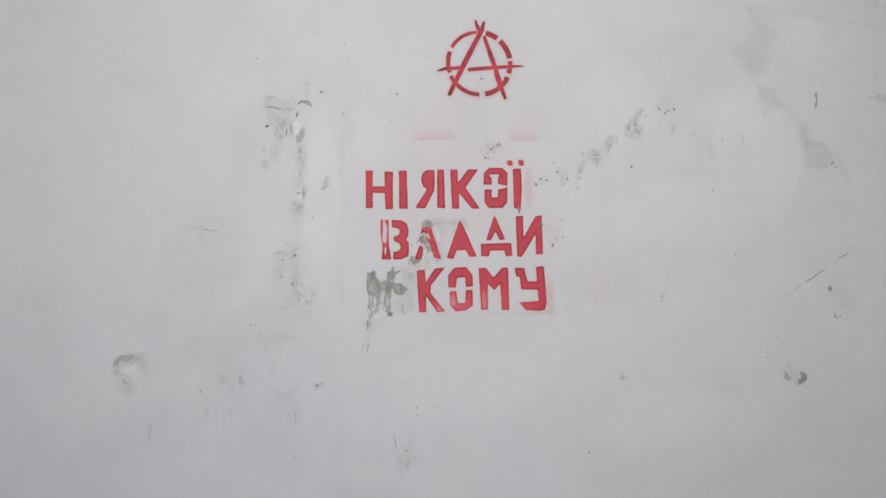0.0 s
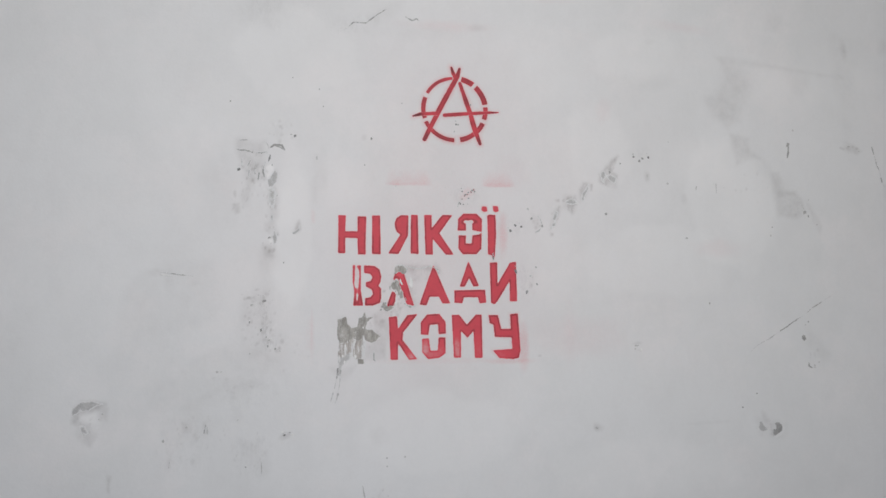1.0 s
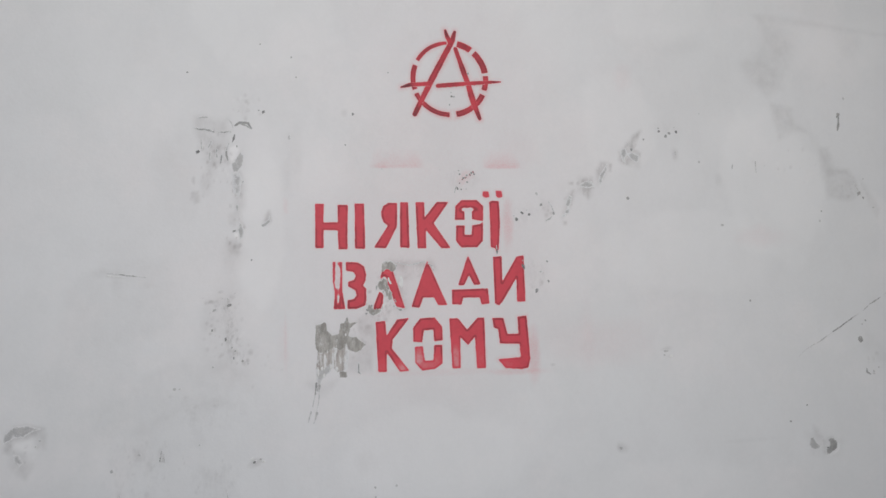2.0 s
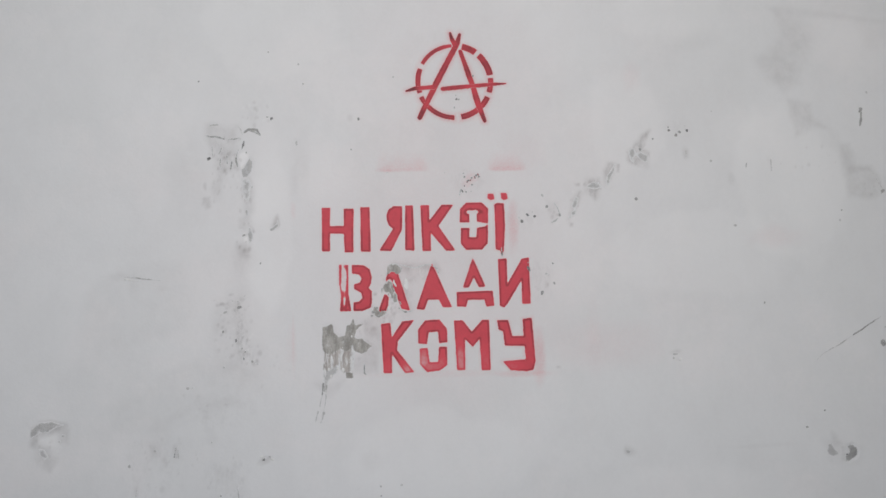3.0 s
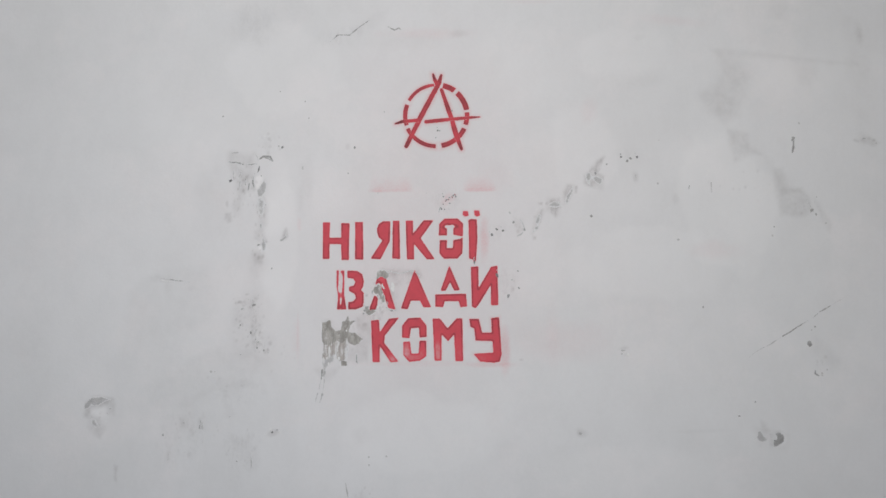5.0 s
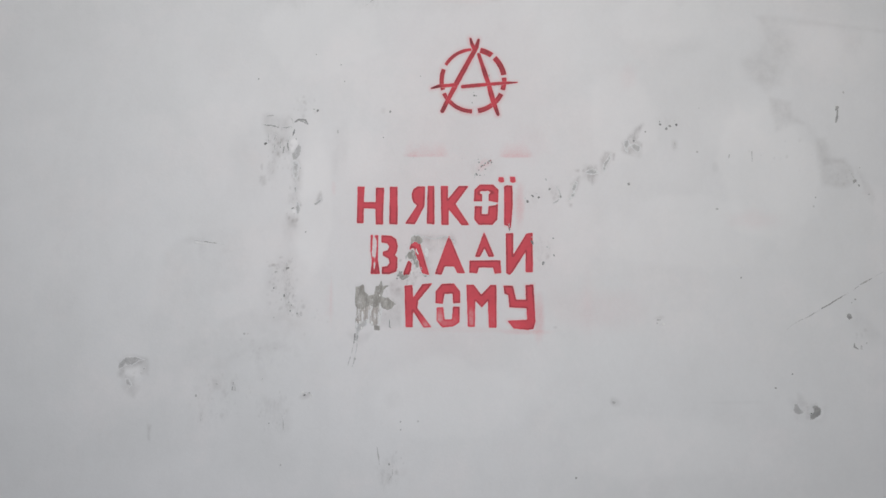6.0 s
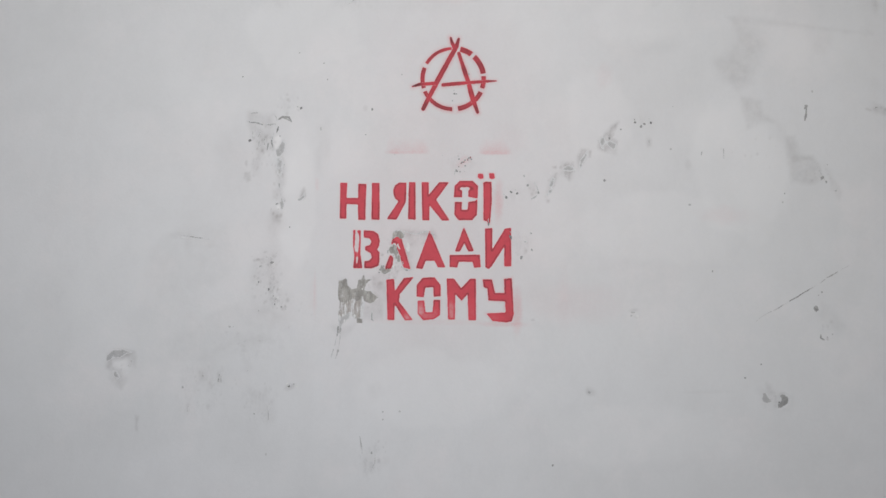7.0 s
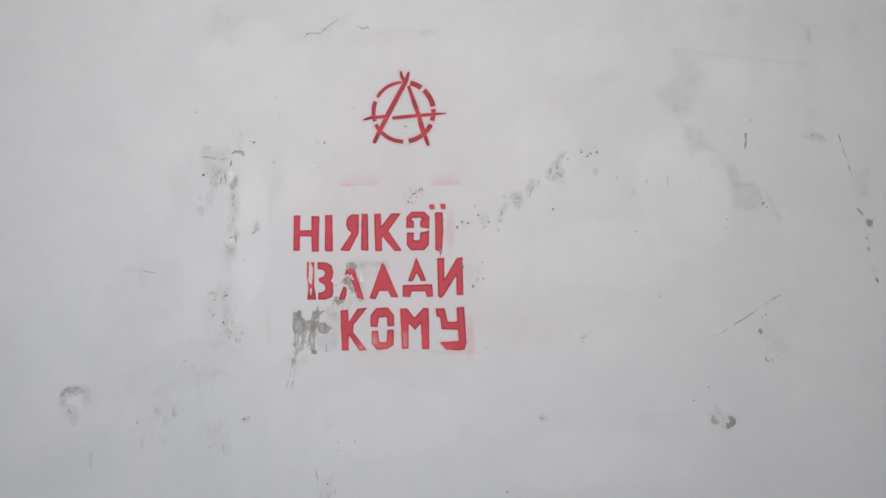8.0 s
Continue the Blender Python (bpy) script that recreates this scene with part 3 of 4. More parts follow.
speckle(256, 1619, 12, 18, 12, 0.24, 1.3, 75)
speckle(232, 1515, 18, 26, 14, 0.24, 1.4, 76)
speckle(-519, 1287, 24, 24, 24, 0.22, 1.0, 77)
speckle(-348, 1252, 60, 45, 26, 0.16, 1.5, 78)
speckle(-253, 1217, 30, 40, 24, 0.18, 1.8, 79)
speckle(-292, 1334, 60, 22, 18, 0.14, 0.7, 80)
speckle(-30, 1135, 18, 26, 16, 0.24, 1.6, 81)
speckle(-193, 1386, 40, 40, 18, 0.12, 1.2, 82)
speckle(783, 1659, 26, 22, 16, 0.22, 1.0, 83)
speckle(891, 1775, 20, 10, 12, 0.24, 0.8, 84)
speckle(981, 1581, 14, 70, 22, 0.22, 1.8, 85)
speckle(794, 1370, 14, 18, 10, 0.18, 1.0, 86)
speckle(695, 1240, 30, 18, 14, 0.18, 0.9, 87)
speckle(666, 1693, 90, 30, 18, 0.16, 1.4, 88)
stain([(-269, 1495), (-232, 1500), (-226, 1469), (-214, 1412), (-230, 1381), (-261, 1386), (-281, 1427), (-278, 1469)], 0.133, GREY, 14, 9)
stain([(-253, 1485), (-231, 1481), (-220, 1427), (-211, 1394), (-230, 1396), (-245, 1427)], 0.48, SCUFF_SHADING, 8, 9)
stain([(-162, 1453), (-150, 1453), (-149, 1396), (-164, 1396)], 0.03, PINK, 5, 4)

# ---- the lettering's shapes, each from its own lower left corner ----
LETTERS = []


def letter(word, x, z, outlines, worn=(), faded=(), spray=0.2, sign=""):
    LETTERS.append((word, x, z, outlines, worn, faded, spray, sign))


def letter_distance(x, z, row):
    _, ox, oz, outlines, worn, _, _, _ = row
    far = np.full(np.shape(x), 1e9)
    for outline in outlines:
        far = np.minimum(far, polygon(x - ox, z - oz, outline))
    far = far + 0.3 * rough(x, z, 9.0, 21, 3) - 0.7
    for cx, cz, rx, rz, deg in worn:
        far = np.maximum(far, -(ellipse(x - ox, z - oz, cx, cz, rx, rz, deg) + 2.2 * rough(x, 0.5 * z, 7.0, 23, 4)))
    return far


letter("first", -109, 1563, [[(0, 70), (13, 70), (12, 41), (34, 41), (34, 68), (49, 68), (48, 0), (35, 0), (34, 29), (12, 30), (12, 2), (0, 2)]], sign="Н")
letter("first", -49, 1563, [[(0, 70), (14, 70), (15, 0), (0, 1)]], sign="І")
letter("first", -20, 1564, [[(36, 70), (35, 33), (18, 0), (0, 1), (22, 35), (15, 40), (12, 49), (12, 57), (15, 65), (23, 70)], [(41, 71), (53, 71), (54, 0), (40, 1)]], sign="Я")
letter("first", 45, 1563, [[(0, 72), (13, 72), (13, 47), (33, 72), (51, 72), (27, 39), (53, 0), (39, 0), (15, 29), (15, 0), (2, 0)]], sign="К")
letter("first", 106, 1564, [[(0, 43), (1, 64), (11, 74), (35, 74), (45, 64), (44, 41), (27, 44), (27, 57), (15, 57), (15, 43)], [(2, 34), (15, 34), (14, 19), (26, 19), (27, 34), (40, 36), (44, 40), (43, 10), (34, 0), (9, 0), (1, 10)]], worn=[(20, 59, 7, 3, 0)], sign="О")
letter("first", 150, 1553, [[(11, 82), (16, 84), (26, 83), (27, 49), (24, 9), (21, 0), (19, 9), (12, 11)], [(1, 99), (10, 99), (12, 90), (5, 88), (0, 92)], [(21, 100), (31, 100), (33, 90), (26, 88), (22, 91)]], spray=0.32, sign="Ї")
letter("second", -83, 1472, [[(0, 72), (14, 71), (14, 26), (18, 0), (1, 0), (3, 22), (0, 43)], [(20, 71), (38, 70), (47, 64), (50, 52), (49, 42), (45, 35), (50, 30), (50, 13), (48, 5), (36, 0), (22, 0), (22, 13), (31, 14), (36, 20), (34, 28), (23, 34), (23, 41), (32, 43), (35, 50), (31, 56), (20, 58)]], worn=[(6.2, 58, 1.3, 11, 2), (9.6, 56, 1.1, 10, 2), (5, 43, 1.2, 10, 0), (8.8, 38, 1.2, 16, -3)], faded=[(7, 50, 9, 26, 0, 0.2)], sign="В")
letter("second", -22, 1470, [[(0, 0), (1, 6), (9, 27), (15, 23), (14, 10), (10, 0)], [(11, 50), (16, 64), (23, 69), (29, 61), (48, 1), (35, 4), (24, 34), (19, 43), (12, 41)]], worn=[(22, 67, 7, 5, 0), (16, 40, 5, 9, 0)], faded=[(22, 62, 8, 10, 0, 0.4), (36, 6, 9, 8, 0, 0.3)], sign="Л")
letter("second", 36, 1472, [[(25, 72), (55, 3), (41, 3), (35, 15), (18, 15), (12, 0), (0, 1)]], sign="А")
letter("second", 99, 1475, [[(26, 76), (45, 31), (35, 30), (27, 46), (19, 30), (10, 30)], [(0, 23), (56, 24), (58, 1), (46, 0), (43, 11), (17, 11), (14, 0), (0, 1)]], sign="Д")
letter("second", 165, 1473, [[(0, 75), (13, 76), (13, 35), (37, 75), (48, 77), (49, 5), (36, 5), (36, 43), (13, 6), (7, 0), (1, 3)]], sign="И")
letter("third", -19, 1375, [[(0, 76), (14, 77), (16, 54), (33, 79), (51, 81), (25, 49), (24, 35), (51, 1), (36, 0), (16, 31), (16, 1), (3, 1)]], faded=[(46, 4, 20, 16, 0, 0.52), (10, 4, 16, 14, 0, 0.35)], sign="К")
letter("third", 38, 1376, [[(0, 44), (0, 65), (11, 79), (33, 80), (44, 66), (45, 45), (32, 44), (31, 62), (16, 61), (13, 43)], [(2, 36), (14, 37), (17, 15), (30, 15), (32, 38), (44, 38), (44, 10), (32, 2), (13, 0), (2, 12)]], faded=[(22, 6, 32, 24, 0, 0.42), (4, 30, 10, 24, 0, 0.35)], sign="О")
letter("third", 94, 1377, [[(0, 77), (13, 77), (27, 59), (44, 77), (54, 77), (55, 0), (41, 0), (39, 49), (28, 36), (16, 49), (16, 1), (3, 1)]], faded=[(8, 8, 16, 34, 0, 0.5), (46, 10, 14, 26, 0, 0.35)], sign="М")
letter("third", 161, 1374, [[(0, 79), (17, 79), (23, 54), (41, 54), (40, 80), (54, 82), (58, 15), (54, 2), (45, 0), (19, 2), (7, 16), (43, 18), (42, 39), (11, 40), (9, 62), (2, 65)]], faded=[(20, 6, 16, 10, 0, 0.35)], spray=0.32, sign="У")

EMBLEM_AT = (102, 1833)
EMBLEM = []


def emblem_distance(x, z, row):
    kind, numbers, widths = row
    x, z = x - EMBLEM_AT[0], z - EMBLEM_AT[1]
    uneven = 0.35 * rough(x, z, 9.0, 31, 3) - 0.7
    if kind == "ring_segment":
        return arc(x, z, 0, 0, *numbers) + uneven
    return stroke(x, z, numbers, widths) + uneven


EMBLEM.append(("ring_segment", (58.5, 6.0, 93, 150), None))
EMBLEM.append(("ring_segment", (58.5, 10.0, 54, 77), None))
EMBLEM.append(("ring_segment", (58.0, 9.6, 10, 47), None))
EMBLEM.append(("ring_segment", (58.0, 8.4, -18, 5), None))
EMBLEM.append(("ring_segment", (58.5, 8.6, -80, -26), None))
EMBLEM.append(("ring_segment", (58.5, 7.2, -155, -91), None))
EMBLEM.append(("ring_segment", (58.0, 7.6, 159, 198), None))
EMBLEM.append(("leg", [(10, 77), (6, 63), (-30, -5), (-56, -58)], [3.6, 8.4, 9.2, 7.0]))
EMBLEM.append(("leg", [(10.5, 49), (28.5, -5), (38, -40), (47, -64)], [6.2, 8.8, 9.4, 5.2]))
EMBLEM.append(("tip", [(-5, 79), (-3, 70), (3, 58)], [3.4, 6.4, 8.4]))
EMBLEM.append(("crossbar", [(-77, -15), (-63, -11), (-32, -9)], [2.1, 6.0, 7.6]))
EMBLEM.append(("crossbar", [(-19, -12), (24, -8), (63, -5), (82, -4)], [6.4, 6.8, 5.1, 1.7]))


# ---- making meshes ----
def link_mesh(name, verts, faces, mat, parent=None, label="", floats=None, smooth=True):
    mesh = bpy.data.meshes.new(name)
    mesh.from_pydata(verts, [], faces)
    mesh.materials.append(mat)
    for key, values in (floats or {}).items():
        mesh.attributes.new(key, "FLOAT", "POINT").data.foreach_set("value", np.asarray(values, np.float32))
    if smooth:
        mesh.polygons.foreach_set("use_smooth", [True] * len(mesh.polygons))
    mesh.update()
    ob = new(name, mesh)
    ob.parent = parent
    if label:
        ob["label"] = label
    return ob


def skin(name, distance, bounds, step, mat, parent=None, label="", lift=0.45, relief=0.0, soft=1.5, cover=None, home=None, rounds=0, gather=0.0):
    """A thin layer on the wall, wherever distance is below 0, with a turned-down rim and an origin of its own."""
    x0, x1, z0, z1 = bounds
    gx, gz = np.meshgrid(np.arange(x0 - step, x1 + 2 * step, step), np.arange(z0 - step, z1 + 2 * step, step), indexing="ij")
    d = distance(gx, gz)
    for _ in range(rounds):
        d[1:-1, 1:-1] = (4 * d[1:-1, 1:-1] + 2 * (d[:-2, 1:-1] + d[2:, 1:-1] + d[1:-1, :-2] + d[1:-1, 2:]) + d[:-2, :-2] + d[2:, 2:] + d[:-2, 2:] + d[2:, :-2]) / 16
    mid = (d[:-1, :-1] + d[1:, :-1] + d[:-1, 1:] + d[1:, 1:]) / 4
    keep = mid < 0
    if not keep.any():
        return None
    gradx, gradz = np.gradient(d, step)
    used, loose = np.zeros(d.shape, bool), np.zeros(d.shape, bool)
    for a in (slice(None, -1), slice(1, None)):
        for b in (slice(None, -1), slice(1, None)):
            used[a, b] |= keep
            loose[a, b] |= ~keep
    rim = used & loose
    size = np.maximum(gradx**2 + gradz**2, 0.25)
    move = np.where(rim, np.clip(d / size, -step, step), 0)
    px, pz = gx - move * gradx, gz - move * gradz
    height = face(px, pz) - peeled_depth(px, pz) + lift + relief * rough(px, pz, 6.0, 41, 3)
    height = np.where(rim, height - lift * 0.8, height)
    index = np.full(d.shape, -1)
    index[used] = np.arange(used.sum())
    cx, cz = home or ((x0 + x1) / 2, z0)
    verts = np.stack([(px[used] - cx) / 1000, -height[used] / 1000, (pz[used] - cz) / 1000], 1)
    i, j = np.nonzero(keep)
    faces = np.stack([index[i, j], index[i + 1, j], index[i + 1, j + 1], index[i, j + 1]], 1)
    deep = np.clip(-d[used] / soft, 0, 1)
    if gather:
        run = np.clip(0.55 + 1.1 * rough(px[used], pz[used], 26.0, 43, 3), 0.05, 1.3)
        deep = deep * (1 + gather * run * np.exp(-((-d[used] - 1.7) ** 2) / 1.6))
    if cover is not None:
        deep = deep * cover(px[used], pz[used])
    ob = link_mesh(name, verts.tolist(), faces.tolist(), mat, parent, label, {"cover": deep})
    if parent is None:
        ob.location = (cx / 1000, WALL_Y, cz / 1000)
    return ob


def box(name, x0, x1, y0, y1, z0, z1, mat, bevel=0.004):
    bm = bmesh.new()
    bmesh.ops.create_cube(bm, size=1, matrix=Matrix.LocRotScale(((x0 + x1) / 2, (y0 + y1) / 2, (z0 + z1) / 2), None, (x1 - x0, y1 - y0, z1 - z0)))
    bmesh.ops.bevel(bm, geom=bm.edges[:], offset=bevel, segments=1, affect="EDGES")
    mesh = bpy.data.meshes.new(name)
    bm.to_mesh(mesh)
    bm.free()
    mesh.materials.append(mat)
    return new(name, mesh)


# ---- structure ----
def build_wall():
    """The painted wall: fine relief where it is seen, coarse towards the room's ends, 0.25 m thick."""
    fine_x, fine_z = np.arange(-960, 1160, 2.0), np.arange(930, 2190, 2.0)
    xs = np.r_[np.linspace(WEST_X * 1000, -1020, 24), fine_x, np.linspace(1220, EAST_X * 1000, 24)]
    zs = np.r_[np.linspace(0, 880, 14), fine_z, np.linspace(2240, CEILING_Z * 1000, 12)]
    x, z = np.meshgrid(xs, zs, indexing="ij")
    height = face(x, z) - peeled_depth(x, z)
    marks = np.zeros((*x.shape, 4))
    for cx, cz, rx, rz, deg, amount, channel, crisp in SMEARS:
        most = 2.2 * max(rx, rz) + 12
        a, b = np.searchsorted(xs, (cx - most, cx + most))
        c, d = np.searchsorted(zs, (cz - most, cz + most))
        px, pz = x[a:b, c:d], z[a:b, c:d]
        far = ellipse(px, pz, cx, cz, rx, rz, deg) / min(rx, rz) + 0.55 * rough(px, pz, 0.9 * max(rx, rz) + 6, 51, 4)
        value = amount * smoothstep(crisp, -crisp, far)
        marks[a:b, c:d, channel] = 1 - (1 - marks[a:b, c:d, channel]) * (1 - value)
    for n, (outline, amount, channel, soft, uneven) in enumerate(STAINS):
        most = 2 * soft + 2 * uneven
        a, b = np.searchsorted(xs, (min(p[0] for p in outline) - most, max(p[0] for p in outline) + most))
        c, d = np.searchsorted(zs, (min(p[1] for p in outline) - most, max(p[1] for p in outline) + most))
        px, pz = x[a:b, c:d], z[a:b, c:d]
        far = polygon(px, pz, outline) + uneven * rough(px, pz, 4 * uneven + 4, 81 + n, 4)
        value = amount * smoothstep(soft, -soft, far) * (0.85 + 0.45 * rough(px, pz, 14.0, 91 + n, 3))
        marks[a:b, c:d, channel] = 1 - (1 - marks[a:b, c:d, channel]) * (1 - value)
    for x0, x1, low, tall, amount in BANDS:
        ends = smoothstep(x0 - 12, x0 + 12, x) * smoothstep(x1 + 12, x1 - 12, x)
        up = z - low - 1.5 * rough(x, z, 40.0, 71)
        value = amount * ends * smoothstep(-2.5, 2.5, up) * np.exp(-np.maximum(up, 0) / tall) * (0.8 + 0.5 * rough(x, z, 30.0, 72))
        marks[..., 0] = np.maximum(marks[..., 0], value)
    for row in LETTERS:
        if row[6]:
            a, b = np.searchsorted(xs, (row[1] - 30, row[1] + 90))
            c, d = np.searchsorted(zs, (row[2] - 30, row[2] + 130))
            px, pz = x[a:b, c:d], z[a:b, c:d]
            far = np.full(px.shape, 1e9)
            for outline in row[3]:
                far = np.minimum(far, polygon(px - row[1], pz - row[2], outline))
            value = row[6] * np.exp(-np.maximum(far, 0) / 3.5) * (0.75 + 0.5 * rough(px, pz, 25.0, 61))
            marks[a:b, c:d, 0] = np.maximum(marks[a:b, c:d, 0], value)
    a, b = np.searchsorted(xs, (EMBLEM_AT[0] - 110, EMBLEM_AT[0] + 110))
    c, d = np.searchsorted(zs, (EMBLEM_AT[1] - 110, EMBLEM_AT[1] + 110))
    px, pz = x[a:b, c:d], z[a:b, c:d]
    for row in EMBLEM:
        value = 0.38 * np.exp(-np.maximum(emblem_distance(px, pz, row), 0) / 4.0) * (0.75 + 0.5 * rough(px, pz, 30.0, 62))
        marks[a:b, c:d, 0] = np.maximum(marks[a:b, c:d, 0], value)
    n, m = x.shape
    front = np.stack([x / 1000, WALL_Y - height / 1000, z / 1000], -1).reshape(-1, 3)
    index = np.arange(n * m).reshape(n, m)
    quads = np.stack([index[:-1, :-1], index[1:, :-1], index[1:, 1:], index[:-1, 1:]], -1).reshape(-1, 4)
    rim = np.r_[index[:, 0], index[-1, 1:], index[-2::-1, -1], index[0, -2:0:-1]]
    back = front[rim].copy()
    back[:, 1] = WALL_Y + 0.25
    turned = n * m + np.arange(len(rim))
    sides = np.stack([np.roll(rim, -1), rim, turned, np.roll(turned, -1)], 1)
    faces = quads.tolist() + sides.tolist() + [turned[::-1].tolist()]
    mesh = bpy.data.meshes.new("wall_north")
    mesh.from_pydata(np.concatenate([front, back]).tolist(), [], faces)
    mesh.materials.append(WALL_PAINT)
    layer = mesh.attributes.new("marks", "FLOAT_COLOR", "POINT")
    layer.data.foreach_set("color", np.concatenate([marks.reshape(-1, 4), np.tile((0, 0, 0, 0), (len(rim), 1))]).ravel().astype(np.float32))
    mesh.polygons.foreach_set("use_smooth", [True] * len(quads) + [False] * (len(faces) - len(quads)))
    mesh.update()
    return tagged(new("wall_north", mesh), "scuffed white painted plaster wall with stencilled graffiti", "wall", kind="structure")


build_wall()
# The unseen rest of the room is assumed: floor, ceiling and plain end walls.
tagged(box("floor", WEST_X, EAST_X, SOUTH_Y - 0.25, WALL_Y + 0.25, -0.2, -0.003, CONCRETE), "plain grey concrete floor below the white wall", "floor", kind="structure")
tagged(box("ceiling", WEST_X, EAST_X, SOUTH_Y - 0.25, WALL_Y + 0.25, CEILING_Z + 0.003, CEILING_Z + 0.2, ROOM_WHITE), "assumed plain grey ceiling, unseen, above the painted wall", "ceiling", kind="structure")
tagged(box("wall_east", EAST_X + 0.003, EAST_X + 0.2, SOUTH_Y - 0.25, WALL_Y + 0.25, -0.2, CEILING_Z + 0.2, ROOM_WHITE), "assumed plain grey plastered end wall, unseen", "wall", kind="structure")
tagged(box("wall_west", WEST_X - 0.2, WEST_X - 0.003, SOUTH_Y - 0.25, WALL_Y + 0.25, -0.2, CEILING_Z + 0.2, ROOM_WHITE), "assumed plain grey plastered end wall, unseen", "wall", kind="structure")


def build_south():
    """An unseen wall opposite, added with an opening for light cut through it."""
    x0, x1, z0, z1 = ASSUMED_WINDOW
    bm = bmesh.new()
    for a, b, c, d in ((WEST_X, x0, 0, CEILING_Z), (x1, EAST_X, 0, CEILING_Z), (x0, x1, 0, z0), (x0, x1, z1, CEILING_Z)):
        bmesh.ops.create_cube(bm, size=1, matrix=Matrix.LocRotScale(((a + b) / 2, SOUTH_Y - 0.125, (c + d) / 2), None, (b - a, 0.25, d - c)))
    mesh = bpy.data.meshes.new("wall_south")
    bm.to_mesh(mesh)
    bm.free()
    mesh.materials.append(ROOM_WHITE)
    return tagged(new("wall_south", mesh), "unseen grey plastered wall with an opening added for light", "wall", kind="structure")


build_south()


# ---- the stencilled lettering: one thing a word, one part a letter ----
def build_word(word, label):
    rows = [r for r in LETTERS if r[0] == word]
    home = (min(r[1] for r in rows), min(r[2] for r in rows))
    root = tagged(new("stencil_word"), label, "graffiti", "lines of the stencilled slogan")
    root.location = (home[0] / 1000, WALL_Y, home[1] / 1000)
    for row in rows:
        xs = [p[0] for o in row[3] for p in o]
        zs = [p[1] for o in row[3] for p in o]

        def cover(x, z, row=row):
            value = 1.0 + 0 * x
            for cx, cz, rx, rz, deg, amount in row[5]:
                value = value * (1 - amount * smoothstep(0.6, -0.6, ellipse(x - row[1], z - row[2], cx, cz, rx, rz, deg) / min(rx, rz)))
            return value

        dots, row = row[3][1:] if row[7] == "Ї" else [], (*row[:3], row[3][:1], *row[4:]) if row[7] == "Ї" else row
        made = skin("letter", lambda x, z, row=row: letter_distance(x, z, row), (row[1] + min(xs) - 2, row[1] + max(xs) + 2, row[2] + min(zs) - 2, row[2] + max(zs) + 2),
             0.9, RED, root, 'letter "%s" in red paint' % row[7], lift=0.35, soft=1.5, rounds=2, cover=cover, home=home, gather=0.95)
        for outline in dots:
            skin("dot", lambda x, z, one=(*row[:3], [outline], *row[4:]): letter_distance(x, z, one),
                 (row[1] + min(p[0] for p in outline) - 2, row[1] + max(p[0] for p in outline) + 2, row[2] + min(p[1] for p in outline) - 2, row[2] + max(p[1] for p in outline) + 2),
                 0.9, RED, made, lift=0.35, soft=2.2, rounds=2, home=home)


build_word("first", 'red stencilled word "НІЯКОЇ" sprayed on white plaster wall')
build_word("second", 'red stencilled word "ВЛАДИ", partly worn off white plaster wall')
build_word("third", 'red stencilled word "КОМУ" beside a peeled grey patch')


def thick_ends(x, z):
    """The emblem's paint: brighter where strokes cross, gathered and dark at the tips."""
    value = 1.12 + 0.18 * rough(x, z, 16.0, 45, 3)
    for joint in ((-8, 60), (-50, -10), (27, -8), (-44, -38), (38, -42), (57, -5)):
        value = value - 0.45 * np.exp(-((x - EMBLEM_AT[0] - joint[0]) ** 2 + (z - EMBLEM_AT[1] - joint[1]) ** 2) / 110.0)
    for tip in ((-6, 78), (9, 76), (-54, -57), (49, -63), (-74, -15), (80, -5)):
        value = value + 0.7 * np.exp(-((x - EMBLEM_AT[0] - tip[0]) ** 2 + (z - EMBLEM_AT[1] - tip[1]) ** 2) / 90.0)
    return value


def build_emblem():
    root = tagged(new("stencil_emblem"), 'dark red stencilled letter "A" in a broken ring on plaster', "graffiti")
    home = (EMBLEM_AT[0], EMBLEM_AT[1] - 70)
    root.location = (home[0] / 1000, WALL_Y, home[1] / 1000)
    for n, row in enumerate(EMBLEM):
        skin(row[0], lambda x, z, row=row: emblem_distance(x, z, row), (EMBLEM_AT[0] - 85, EMBLEM_AT[0] + 90, EMBLEM_AT[1] - 75, EMBLEM_AT[1] + 85),
             0.9, CRIMSON, root, lift=0.35 + 0.04 * n, soft=1.7, rounds=1, cover=thick_ends, home=home, gather=0.5)


build_emblem()

# ---- damage: sheets of paint that have come off ----
LOOK = {"grey": PEELED, "streak": STREAKED, "rust": RUSTY, "nick": NICKED, "hair": HAIRLINE, "pale": SCUFFED, "dark": DARK, "white": GOUGE_AND_HIGHLIGHT}


def build_peel(key, name, look_of, label, soft=2.6, lift=0.4, category="peeled paint"):
    rows, uneven, size, seed, stretch, depth, bounds = PEELS[key]
    ob = skin(name, lambda x, z: blobs(x, z, rows, uneven, size, seed, stretch), bounds, 1.0, LOOK[look_of], lift=lift, relief=0.2, soft=soft)
    return tagged(ob, label, category, "patches of lost paint")


build_peel("beside", "peeled_patch", "grey", "large peeled patch of bare grey plaster beside red letters", 1.3, 0.6)
build_peel("beside_streaks", "peeled_patch", "streak", "streaky brown-grey plaster with scraps of white paint", 2.0, 0.3)
build_peel("beside_low", "peeled_patch", "pale", "scuffed lower rim of the large peeled patch", 4.0, 0.25)
build_peel("letter_top", "peeled_patch", "grey", "peeled spot of grey plaster at the top of a red letter", 1.3)
